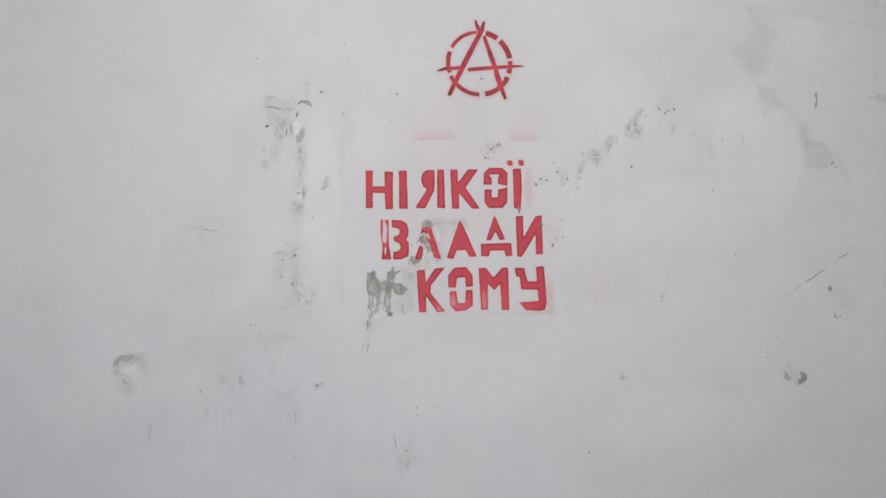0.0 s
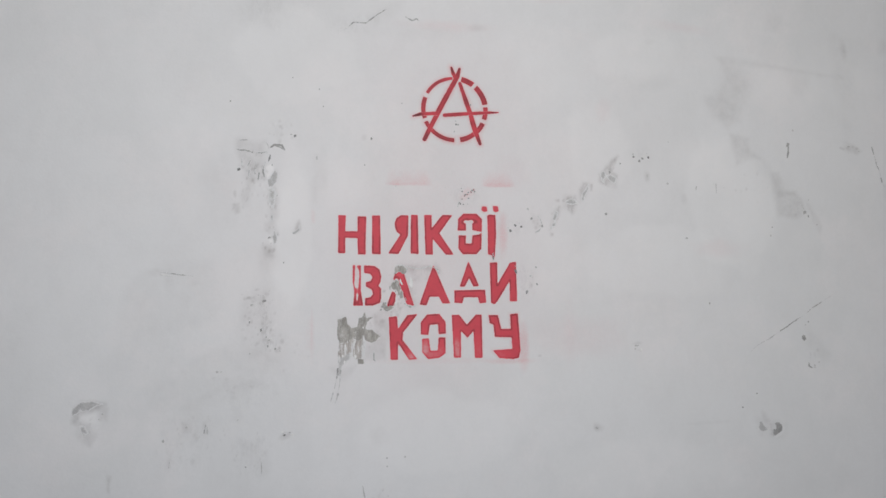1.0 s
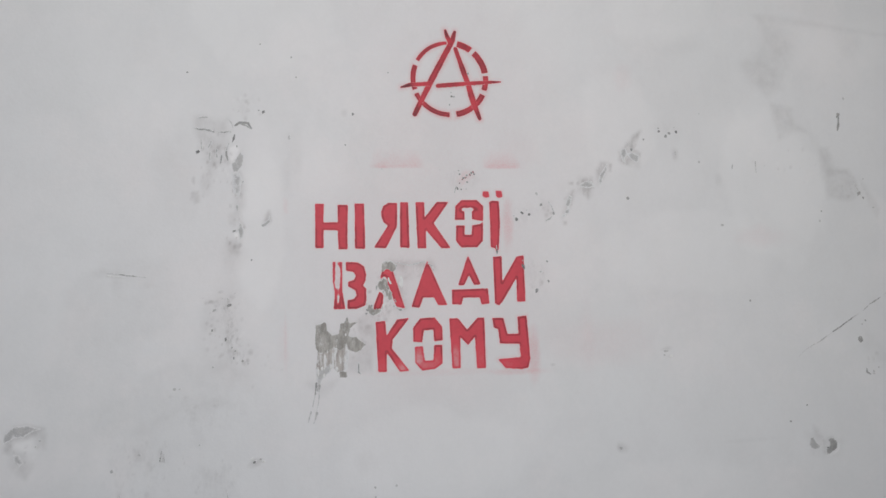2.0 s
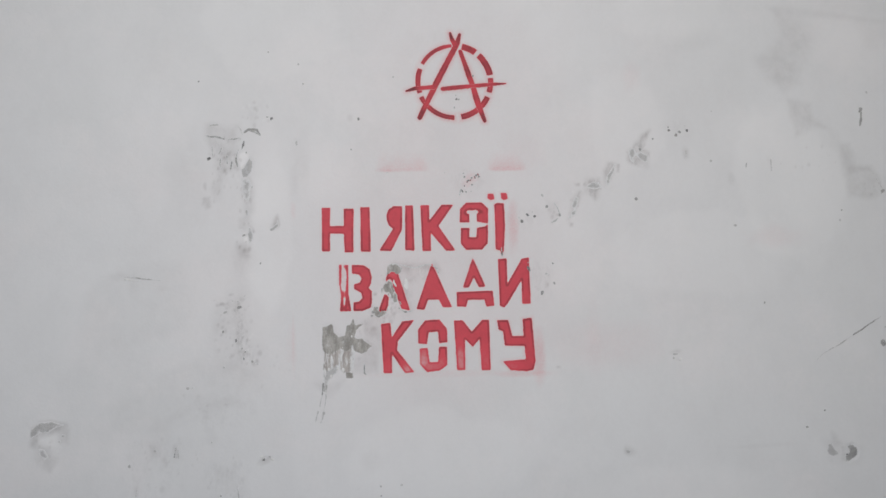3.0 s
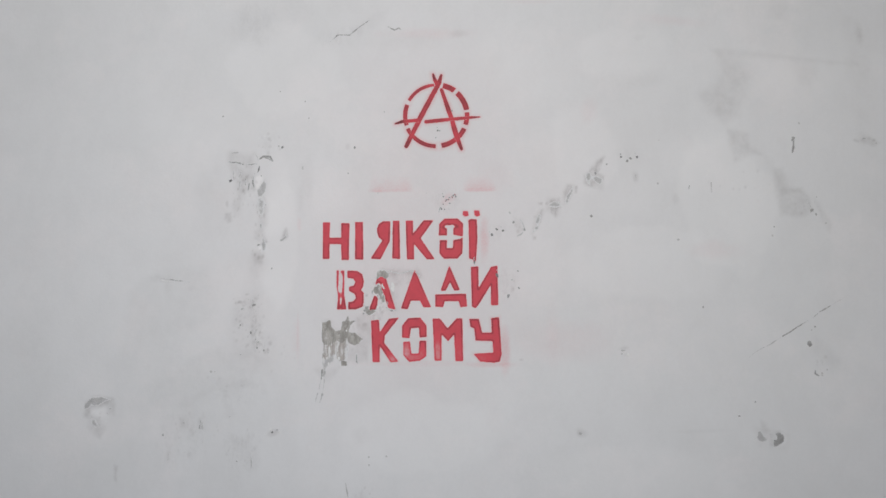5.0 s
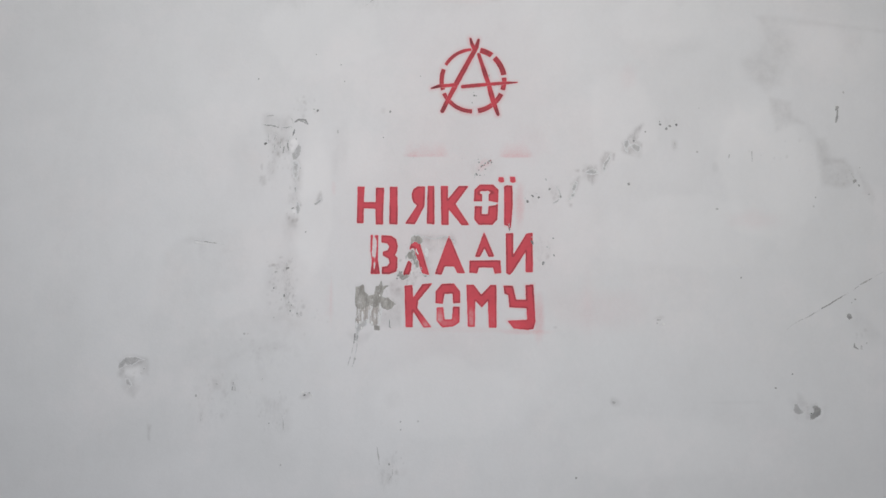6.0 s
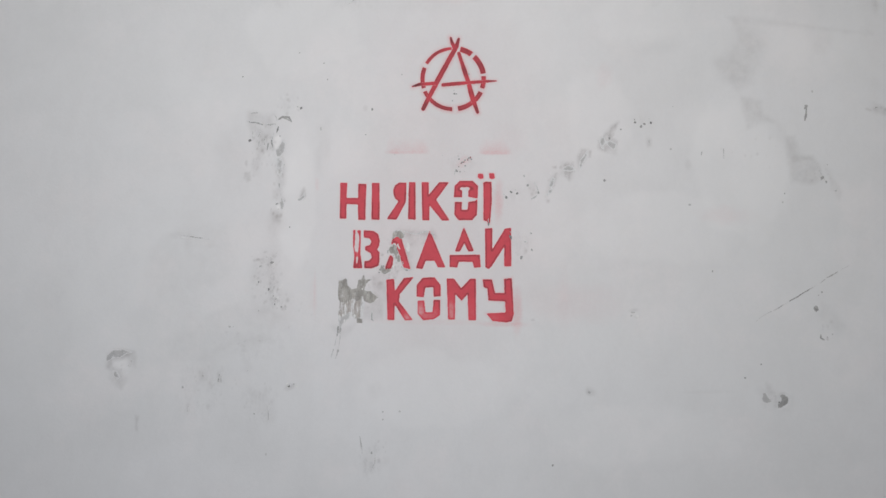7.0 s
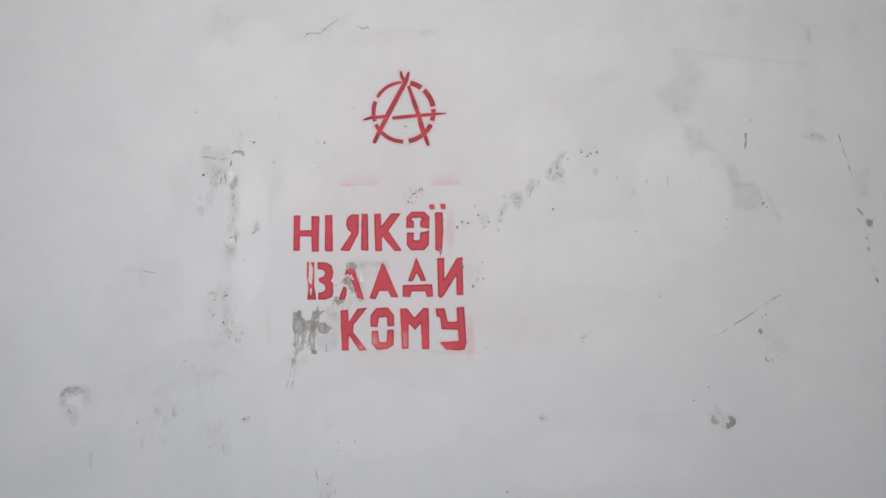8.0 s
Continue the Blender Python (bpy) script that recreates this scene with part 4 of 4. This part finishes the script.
build_peel("letter_leg", "peeled_patch", "grey", "peeled streak of grey plaster across a red letter", 1.3)
build_peel("letter_foot", "peeled_patch", "grey", "ragged peeled spot of grey plaster under a red letter")
build_peel("ledge", "peeled_patch", "pale", "torn strip of loosened paint baring pale grey plaster", 2.4)
build_peel("ledge_mid", "peeled_patch", "pale", "faint scuffed strip of pale plaster in white paint", 6.0)
build_peel("ledge_low", "peeled_patch", "pale", "torn scuffed spot of grey plaster in white paint")
build_peel("drop", "peeled_patch", "pale", "drop-shaped scuff in the white wall paint", 2.0)
build_peel("pit", "plaster_pit", "nick", "dark broken pit in the white plaster wall")
build_peel("pit_side", "peeled_patch", "pale", "shallow scuffed patch beside a dark pit")
# The arched dent's shade is painted as a grey band.
build_peel("arch", "peeled_patch", "pale", "arched dent in the wall, its soft shade painted grey", 3.0)
build_peel("arch_low", "peeled_patch", "pale", "small grey scrape below an arched dent", 5.5)
build_peel("chain_a", "peeled_patch", "pale", "pale grey scrape in a row of scrapes", 3.4)
build_peel("chain_b", "peeled_patch", "pale", "slanted pale grey scrape in a row of scrapes", 3.4)
build_peel("chain_c", "peeled_patch", "pale", "broad pale grey scrape in a row of scrapes", 3.4)
build_peel("chain_d", "peeled_patch", "pale", "narrow pale grey scrape in a row of scrapes", 3.4)
build_peel("edge", "plaster_pit", "nick", "broken dark chip along a crack in plaster")
build_peel("edge_up", "plaster_pit", "nick", "small slanted chip along a crack in plaster")
build_peel("edge_low", "plaster_pit", "nick", "small chip at the foot of a crack in plaster")


# Scraps of white paint that still cling to the large patch.
def scrap(x, z, rx, rz, deg, seed):
    patch = bpy.data.objects["peeled_patch"]
    home = (patch.location.x * 1000, patch.location.z * 1000)
    skin("paint_scrap", lambda px, pz: blobs(px, pz, [(x, z, rx, rz, deg)], 1.0, 5.0, seed, 0.6), (x - rx - 4, x + rx + 4, z - rz - 4, z + rz + 4),
         0.7, GOUGE_AND_HIGHLIGHT, patch, "scrap of white paint", lift=0.75, relief=0.1, soft=1.2, home=home)
scrap(-96, 1397, 1.8, 8, 0, 3)
scrap(-92, 1409, 1, 5, 0, 4)
scrap(-80, 1401, 1.8, 9, 0, 5)
scrap(-78, 1411, 1, 5, 0, 6)
scrap(-65, 1433, 2.2, 2.6, 0, 7)
scrap(-65, 1396, 1.6, 8, 0, 8)
scrap(-86, 1385, 2.4, 3, 0, 9)
scrap(-100, 1384, 1.6, 3, 0, 10)
scrap(-78, 1382, 2.4, 3.5, 0, 11)
scrap(-103, 1402, 1, 7, 0, 12)
scrap(-72, 1396, 1, 6, 0, 13)
scrap(-84, 1424, 0.9, 4, 0, 14)
scrap(-96, 1424, 0.9, 5, 0, 15)
scrap(-106, 1379, 1.2, 6, 0, 16)
scrap(-97, 1373, 2, 3, 0, 17)


# ---- damage: scratches, cracks and runs, each a groove with a ragged edge ----
def groove(name, points, width, look_of, label, category, group, seed=5, soft=1.5):
    xs, zs = [p[0] for p in points], [p[1] for p in points]
    widths = [width * 0.7] + [width] * (len(points) - 2) + [width * 0.6] if len(points) > 2 else [width, width * 0.7]
    ob = skin(name, lambda x, z: stroke(x + 0.8 * rough(x, z, 13.0, seed + 9, 2), z + 0.8 * rough(x, z, 13.0, seed + 19, 2), points, widths) + (0.3 + 0.16 * width) * rough(x, z, 9.0, seed, 4) - 0.3,
              (min(xs) - 5, max(xs) + 5, min(zs) - 5, max(zs) + 5), 0.7, LOOK[look_of], lift=0.5, relief=0.08, soft=soft)
    if ob:
        tagged(ob, label, category, group)


groove("scratch", [(758, 1755), (760, 1763), (762, 1777)], 5.2, "nick", "short dark gouge in white wall paint", "scratch", "scratches in the paint", 8)
groove("scratch", [(-411, 1531), (-381, 1527), (-356, 1524)], 2.2, "hair", "shallow sideways gouge in white wall paint", "scratch", "scratches in the paint", 9)
groove("scratch", [(-410, 1527), (-385, 1524)], 2.0, "white", "fresh white edge of a shallow gouge", "scratch", "scratches in the paint", 10)
groove("crack", [(-101, 1976), (-84, 1991), (-62, 1991), (-48, 2002), (-24, 2019)], 2.6, "hair", "wavy hairline crack in white plaster", "crack", "cracks in the plaster", 26)
groove("crack", [(12, 2006), (23, 1999), (32, 2003), (37, 1999)], 2.6, "hair", "short wavy hairline crack in white plaster", "crack", "cracks in the plaster", 27)
groove("crack", [(-12, 1516), (-6, 1514), (-3, 1506), (3, 1493)], 1.6, "hair", "ragged paint edge across a worn letter", "crack", "cracks in the plaster", 32)
groove("crack", [(-6, 1542), (4, 1544), (14, 1537), (10, 1527)], 1.6, "hair", "ragged paint edge above a worn letter", "crack", "cracks in the plaster", 33)
groove("crack", [(12, 1542), (33, 1537), (56, 1542), (69, 1536), (71, 1528)], 1.3, "hair", "fine curved paint edge between worn letters", "crack", "cracks in the plaster", 34)
groove("crack", [(9, 1475), (19, 1468), (29, 1471)], 1.8, "hair", "ragged paint edge under a worn letter", "crack", "cracks in the plaster", 35)
groove("scratch", [(-65, 1161), (-61, 1143), (-59, 1129)], 2.6, "pale", "short upright scuff in white wall paint", "scratch", "scratches in the paint", 40)
groove("scratch", [(-35, 1122), (-36, 1112), (-41, 1102)], 2.6, "pale", "short upright scuff in white wall paint", "scratch", "scratches in the paint", 41)
groove("scratch", [(608, 1701), (608, 1684)], 2.5, "hair", "short upright nick in white wall paint", "scratch", "scratches in the paint", 42)
groove("scratch", [(567, 1695), (566, 1688)], 2.1, "hair", "short upright nick in white wall paint", "scratch", "scratches in the paint", 43)
groove("scratch", [(108, 1659), (106, 1650)], 2.0, "nick", "short dark nick above the red lettering", "scratch", "scratches in the paint", 44)
groove("scratch", [(-328, 1268), (-329, 1257)], 2.0, "pale", "short upright scuff in white wall paint", "scratch", "scratches in the paint", 46)
groove("scratch", [(-330, 1271), (-332, 1257)], 2.5, "hair", "short upright scuff in white wall paint", "scratch", "scratches in the paint", 47)
groove("crack", [(-45, 1391), (-46, 1377), (-42, 1374)], 2.2, "nick", "hooked grey nick beside the peeled patch", "crack", "cracks in the plaster", 51)
groove("paint_run", [(-108, 1362), (-110, 1345)], 3.2, "nick", "thin grey run below the peeled patch", "drip", "runs below the peeled patch", 52)
groove("paint_run", [(-103, 1359), (-104, 1344)], 2.4, "nick", "thin grey run below the peeled patch", "drip", "runs below the peeled patch", 53)
groove("paint_run", [(-104, 1344), (-105, 1332)], 1.9, "pale", "thin grey run below the peeled patch", "drip", "runs below the peeled patch", 54)
groove("paint_run", [(-110, 1345), (-114, 1328)], 1.5, "pale", "thin grey run below the peeled patch", "drip", "runs below the peeled patch", 55)
groove("paint_run", [(-116, 1320), (-120, 1305)], 2.6, "pale", "thin grey run below the peeled patch", "drip", "runs below the peeled patch", 56)
groove("paint_run", [(-108, 1318), (-112, 1303)], 3.4, "pale", "thin grey run below the peeled patch", "drip", "runs below the peeled patch", 57)
groove("paint_run", [(-105, 1332), (-108, 1318)], 1.3, "pale", "thin grey run below the peeled patch", "drip", "runs below the peeled patch", 58)
groove("crack", [(-283, 1766), (-271, 1766)], 3.4, "pale", "thin crack above a loosened strip of paint", "crack", "cracks in the plaster", 59)
groove("crack", [(-289, 1750), (-283, 1748), (-271, 1747), (-260, 1744)], 3.7, "hair", "thin crack along a loosened strip of paint", "crack", "cracks in the plaster", 60)
groove("crack", [(-254, 1743), (-246, 1743), (-237, 1745)], 3.7, "hair", "thin crack along a loosened strip of paint", "crack", "cracks in the plaster", 61)
groove("crack", [(-238, 1763), (-234, 1758), (-232, 1751)], 2.0, "pale", "thin upright crack beside lifted paint", "crack", "cracks in the plaster", 62)
groove("crack", [(-229, 1754), (-223, 1758), (-217, 1758), (-210, 1758), (-205, 1750)], 4.2, "nick", "curled dark paint edge at a crack", "crack", "cracks in the plaster", 63)
groove("crack", [(-225, 1758), (-214, 1754), (-205, 1749)], 3.0, "nick", "curled dark paint edge at a crack", "crack", "cracks in the plaster", 64)
groove("crack", [(-230, 1739), (-231, 1733), (-233, 1727)], 3.4, "dark", "dark gap where a paint strip has lifted", "crack", "cracks in the plaster", 65)
groove("crack", [(-238, 1727), (-241, 1719), (-242, 1710), (-239, 1700)], 3.4, "hair", "thin wavy crack in loosened paint", "crack", "cracks in the plaster", 66)
groove("crack", [(-236, 1745), (-236, 1740)], 2.4, "pale", "ragged torn edge of the white paint", "crack", "cracks in the plaster", 67)
groove("scratch", [(-279, 1731), (-278, 1718)], 3.2, "pale", "short upright mark in loosened paint", "scratch", "scratches in the paint", 68)
groove("scratch", [(-264, 1729), (-268, 1720)], 3.2, "pale", "short upright mark in loosened paint", "scratch", "scratches in the paint", 69)
groove("scratch", [(-266, 1712), (-267, 1705), (-265, 1699)], 3.2, "pale", "short upright mark in loosened paint", "scratch", "scratches in the paint", 70)
groove("scratch", [(-256, 1716), (-255, 1706)], 3.2, "hair", "short upright mark in loosened paint", "scratch", "scratches in the paint", 71)
groove("scratch", [(-249, 1707), (-250, 1695)], 3.2, "hair", "short upright mark in loosened paint", "scratch", "scratches in the paint", 72)
groove("scratch", [(-225, 1630), (-225, 1623)], 3.2, "pale", "short upright mark in loosened paint", "scratch", "scratches in the paint", 73)
groove("crack", [(256, 1636), (261, 1628), (264, 1619)], 1.8, "pale", "thin curved paint edge in a row of scrapes", "crack", "cracks in the plaster", 74)
groove("crack", [(252, 1605), (257, 1607), (261, 1611)], 3.0, "pale", "small pale scrape in a row of scrapes", "crack", "cracks in the plaster", 75)
groove("crack", [(779, 1668), (785, 1657), (794, 1641)], 1.8, "pale", "curved paint edge in white plaster", "crack", "cracks in the plaster", 76)
groove("crack", [(939, 1780), (941, 1774), (943, 1766)], 3.0, "nick", "short dark stretch of a slanted crack", "crack", "cracks in the plaster", 77)
groove("crack", [(944, 1761), (946, 1749), (952, 1734)], 2.0, "hair", "hairline stretch of a slanted crack", "crack", "cracks in the plaster", 78)
groove("crack", [(952, 1734), (955, 1721)], 1.4, "pale", "faint stretch of a slanted crack", "crack", "cracks in the plaster", 79)
groove("crack", [(955, 1718), (957, 1709)], 3.2, "nick", "short dark stretch of a slanted crack", "crack", "cracks in the plaster", 80)
groove("crack", [(957, 1709), (963, 1698)], 1.6, "pale", "faint stretch of a slanted crack", "crack", "cracks in the plaster", 81)
groove("crack", [(997, 1616), (1000, 1609)], 1.8, "pale", "hairline crack between two chips", "crack", "cracks in the plaster", 82)
groove("crack", [(980, 1600), (978, 1586)], 1.8, "pale", "hairline crack between two chips", "crack", "cracks in the plaster", 83)
groove("crack", [(986, 1574), (985, 1563)], 1.4, "pale", "hairline crack between two chips", "crack", "cracks in the plaster", 84)
groove("scratch", [(662, 1379), (672, 1389), (683, 1396)], 1.3, "pale", "faint tail of a diagonal scratch", "scratch", "scratches in the paint", 85)
groove("scratch", [(683, 1395), (705, 1407), (724, 1419)], 1.9, "pale", "pale stretch of a diagonal scratch", "scratch", "scratches in the paint", 86)
groove("scratch", [(724, 1419), (737, 1426), (757, 1439), (772, 1447)], 2.7, "hair", "dark stretch of a long diagonal scratch", "scratch", "scratches in the paint", 87)
groove("scratch", [(781, 1453), (792, 1462)], 1.7, "hair", "short stretch of a diagonal scratch", "scratch", "scratches in the paint", 88)
groove("scratch", [(792, 1462), (801, 1467), (813, 1474)], 2.9, "nick", "short dark stretch of a diagonal scratch", "scratch", "scratches in the paint", 89)
groove("scratch", [(813, 1474), (828, 1483), (845, 1493)], 1.2, "pale", "faint tail of a diagonal scratch", "scratch", "scratches in the paint", 90)
groove("crack", [(780, 1358), (780, 1352), (786, 1349)], 3.2, "nick", "small curved chip in white plaster", "crack", "cracks in the plaster", 91)
groove("scratch", [(-327, 1267), (-326, 1256)], 3.0, "pale", "short upright scuff in white wall paint", "scratch", "scratches in the paint", 92)
groove("scratch", [(-387, 1211), (-389, 1201)], 2.4, "pale", "short upright scuff in white wall paint", "scratch", "scratches in the paint", 93)
groove("scratch", [(-237, 1209), (-236, 1197), (-236, 1185)], 2.4, "pale", "short upright scuff in white wall paint", "scratch", "scratches in the paint", 94)


# ---- damage: small chips where single flakes of paint are gone ----
def chip(x, z, rx, rz=None, deg=0, look_of="dark"):
    rz = rz or rx
    rows, seed = [(x, z, rx, rz, deg)], int(abs(7 * x + 13 * z)) % 97
    most = max(rx, rz) + 3
    ob = skin("paint_chip", lambda px, pz: blobs(px, pz, rows, 0.5 * min(rx, rz) + 0.25, 3.4, seed), (x - most, x + most, z - most, z + most),
              0.6, LOOK[look_of], lift=0.6, relief=0.1, soft=0.9)
    if ob:
        tagged(ob, {"dark": "small dark chip in the white wall paint", "nick": "small grey chip in the white wall paint",
                    "rust": "small reddish chip in the white wall paint", "pale": "faint pale scuff in the white wall paint", "white": "white gouge or painted highlight on the wall plaster"}[look_of], "paint chip", "chips in the wall paint")


chip(115, 1679, 1.8, 1.8, 0, "dark")
chip(212, 1532, 2.5, 4.3, 20, "dark")
chip(233, 1494, 2.0, 4.4, -25, "dark")
chip(105, 1804, 1.8, 1.8, 0, "dark")
chip(291, 1114, 2.2, 2.4, 0, "nick")
chip(171, 1559, 1.7, 6.7, 0, "dark")
chip(-17, 1503, 1.3, 3.9, 0, "nick")
chip(-7, 1496, 1.3, 4.7, 0, "nick")
chip(11, 1483, 1.3, 3.9, 20, "nick")
chip(19, 1469, 3.2, 1.3, 0, "nick")
chip(113, 1685, 1.5, 1.5, 0, "nick")
chip(127, 1666, 2.7, 1.6, 0, "nick")
chip(125, 1656, 1.1, 1.1, 0, "nick")
chip(83, 1686, 1.3, 1.3, 0, "nick")
chip(-7, 1687, 1.3, 1.3, 0, "nick")
chip(104, 1811, 1.3, 1.3, 0, "nick")
chip(101, 1791, 1.2, 1.7, 0, "nick")
chip(132, 1842, 1.8, 2.5, 0, "nick")
chip(-51, 1774, 1.8, 2.9, 0, "nick")
chip(-63, 1725, 1.4, 1.4, 0, "nick")
chip(5, 1841, 1.3, 1.3, 0, "nick")
chip(251, 1540, 1.5, 1.5, 0, "nick")
chip(212, 1542, 1.3, 1.3, 0, "nick")
chip(252, 1509, 1.7, 2.7, 0, "nick")
chip(585, 1472, 2.1, 2.1, 0, "nick")
chip(671, 1303, 1.8, 1.8, 0, "nick")
chip(642, 1278, 1.8, 1.8, 0, "nick")
chip(-313, 1360, 2.4, 2.0, 25, "pale")
chip(-42, 1131, 2.3, 2.8, 0, "nick")
chip(-204, 1548, 1.4, 2.0, 0, "nick")
chip(-301, 1836, 1.5, 1.8, 0, "nick")
chip(-192, 1883, 1.2, 1.2, 0, "nick")
chip(-137, 1831, 1.3, 1.3, 0, "nick")
chip(109, 1804, 1.6, 1.6, 0, "nick")
chip(-22, 1206, 1.9, 1.9, 0, "pale")
chip(-22, 1192, 1.7, 1.7, 0, "pale")
chip(9, 1208, 2.1, 2.1, 0, "pale")
chip(-239, 1125, 1.7, 3.1, 0, "pale")
chip(510, 1700, 2.2, 2.2, 0, "pale")
chip(544, 1596, 3.1, 2.2, 0, "pale")
chip(241, 1524, 2.5, 1.7, 0, "pale")
chip(-148, 1737, 2.7, 4.7, 0, "pale")
chip(-145, 1863, 1.6, 1.6, 0, "pale")
chip(359, 1248, 4.1, 2.5, -35, "pale")
chip(470, 1714, 2.1, 3.5, 0, "pale")
chip(515, 1781, 1.4, 1.4, 0, "pale")
chip(3, 1513, 2.5, 6.6, 20, "white")
chip(20, 1512, 3.4, 8.5, 0, "white")
chip(-7, 1476, 1.6, 3.3, 0, "white")
chip(-229, 1592, 4.2, 2.6, 35, "nick")
chip(-284, 1713, 3.4, 2.2, 35, "dark")
chip(-226, 1721, 1.2, 2, 0, "nick")
chip(-217, 1667, 1.3, 3, -20, "pale")
chip(-187, 1775, 2.4, 3.2, -15, "dark")
chip(-194, 1778, 1.6, 1.3, 0, "nick")
chip(-191, 1779, 1.2, 2.2, 0, "white")
chip(-183, 1777, 1.2, 2.2, 0, "white")
chip(264, 1617, 2.2, 2.8, 15, "nick")
chip(244, 1630, 2.4, 3, 15, "nick")
chip(238, 1647, 1.8, 3.4, 15, "pale")
chip(213, 1617, 3, 2.2, -25, "dark")
chip(225, 1615, 2.5, 2.3, -25, "dark")
chip(204, 1607, 2.3, 2.8, 15, "dark")
chip(221, 1622, 1.4, 1.2, -25, "pale")
chip(200, 1613, 1.6, 1.1, -25, "pale")
chip(397, 1720, 2.4, 2.2, -25, "nick")
chip(418, 1737, 1.9, 1.9, 15, "nick")
chip(387, 1641, 2.1, 2.4, 15, "nick")
chip(443, 1756, 1.6, 1.7, 15, "nick")
chip(444, 1750, 2.6, 2.3, -25, "dark")
chip(455, 1743, 2.2, 3, 15, "nick")
chip(461, 1747, 3.6, 2.2, -25, "nick")
chip(470, 1757, 1.3, 1.2, -25, "pale")
chip(474, 1750, 2.7, 2.6, -25, "dark")
chip(787, 1647, 4.2, 3.2, 30, "nick")
chip(795, 1640, 2, 2.8, 30, "nick")
chip(798, 1672, 1.8, 1.8, 0, "pale")
chip(812, 1624, 3, 2.4, 0, "pale")
chip(719, 1618, 1.9, 1.9, 0, "nick")
chip(715, 1602, 2, 2.4, 0, "pale")
chip(889, 1780, 4.4, 1.9, 10, "nick")
chip(911, 1771, 2.6, 1.8, 0, "pale")
chip(984, 1559, 2.4, 4.2, 0, "nick")
chip(997, 1499, 2.6, 5, 28, "nick")
chip(761, 1782, 3.0, 5.0, -15, "nick")
chip(773, 1810, 2.2, 2.6, -10, "pale")
chip(124, 1674, 3.2, 1.6, 20, "rust")
chip(131, 1679, 1.5, 3.2, 20, "rust")
chip(136, 1682, 1.6, 2.2, 20, "rust")
chip(119, 1671, 2.6, 1.5, 20, "rust")
chip(115, 1664, 1.3, 2.6, 20, "rust")
chip(783, 1436, 1.9, 1.9, 0, "nick")
chip(777, 1430, 1.6, 1.8, 0, "pale")
chip(772, 1405, 4.0, 4.4, 0, "nick")
chip(772, 1404, 2.4, 2.6, 0, "dark")
chip(792, 1353, 1.8, 2.6, 0, "pale")
chip(801, 1359, 2.2, 2.2, 0, "pale")
chip(792, 1349, 2.4, 1.2, 0, "pale")
chip(703, 1234, 2.6, 1.6, 0, "dark")
chip(-497, 1294, 2.4, 2, 0, "pale")
chip(-502, 1285, 1.8, 1.6, 0, "pale")
chip(-361, 1268, 2.6, 2.4, 0, "pale")
chip(-399, 1247, 2.4, 2.4, 0, "pale")
chip(-277, 1278, 1.8, 1.6, 0, "pale")
chip(-263, 1199, 1.8, 1.4, 0, "nick")
chip(-198, 1251, 4.6, 1.9, 22, "dark")
chip(-190, 1254, 2.4, 1.4, -20, "nick")
# The highlight on this chip's rim, painted as two white marks.
chip(-185, 1250, 3.2, 1.8, -20, "white")
chip(-202, 1256, 2.6, 1.5, 20, "white")
chip(440, 1395, 5, 1.8, 8, "pale")
chip(447, 1387, 2.4, 3, 0, "white")
chip(436, 1389, 2, 1.4, 0, "pale")
chip(126, 1677, 2.2, 1.8, 20, "dark")
chip(133, 1682, 1.6, 2.2, 20, "dark")
chip(121, 1673, 1.8, 1.4, 20, "dark")
chip(138, 1679, 1.4, 1.8, 20, "dark")
chip(110, 1657, 1.4, 3.6, 20, "dark")
chip(117, 1655, 1.3, 1.6, 20, "dark")
chip(-30, 1470, 3, 2.4, -20, "nick")
chip(-22, 1464, 2.6, 2, -20, "nick")
chip(-25, 1476, 1.8, 2.6, -20, "nick")
chip(-33, 1464, 1.6, 1.8, -20, "nick")
chip(-18, 1470, 1.4, 2.4, -20, "nick")
chip(-236, 1481, 4, 2, 15, "nick")
chip(-257, 1474, 3.4, 1.8, 25, "pale")
chip(-260, 1444, 1.7, 2.8, -25, "nick")
chip(-241, 1431, 2.6, 3.4, -20, "dark")
chip(-227, 1413, 1.6, 2.8, -20, "nick")
chip(-229, 1403, 1.5, 2.8, 0, "nick")
chip(-216, 1398, 2.2, 2.2, 0, "nick")
chip(-208, 1394, 3.4, 1.3, -15, "pale")
chip(-223, 1415, 1.4, 2.2, 0, "white")
chip(-232, 1418, 1.2, 1.8, 0, "nick")
chip(-259, 1390, 1.8, 2.6, 0, "pale")
chip(-238, 1490, 1.6, 1.4, 0, "pale")
chip(-246, 1490, 1.6, 1.6, 0, "pale")
chip(-306, 1360, 2.6, 1.6, 20, "pale")
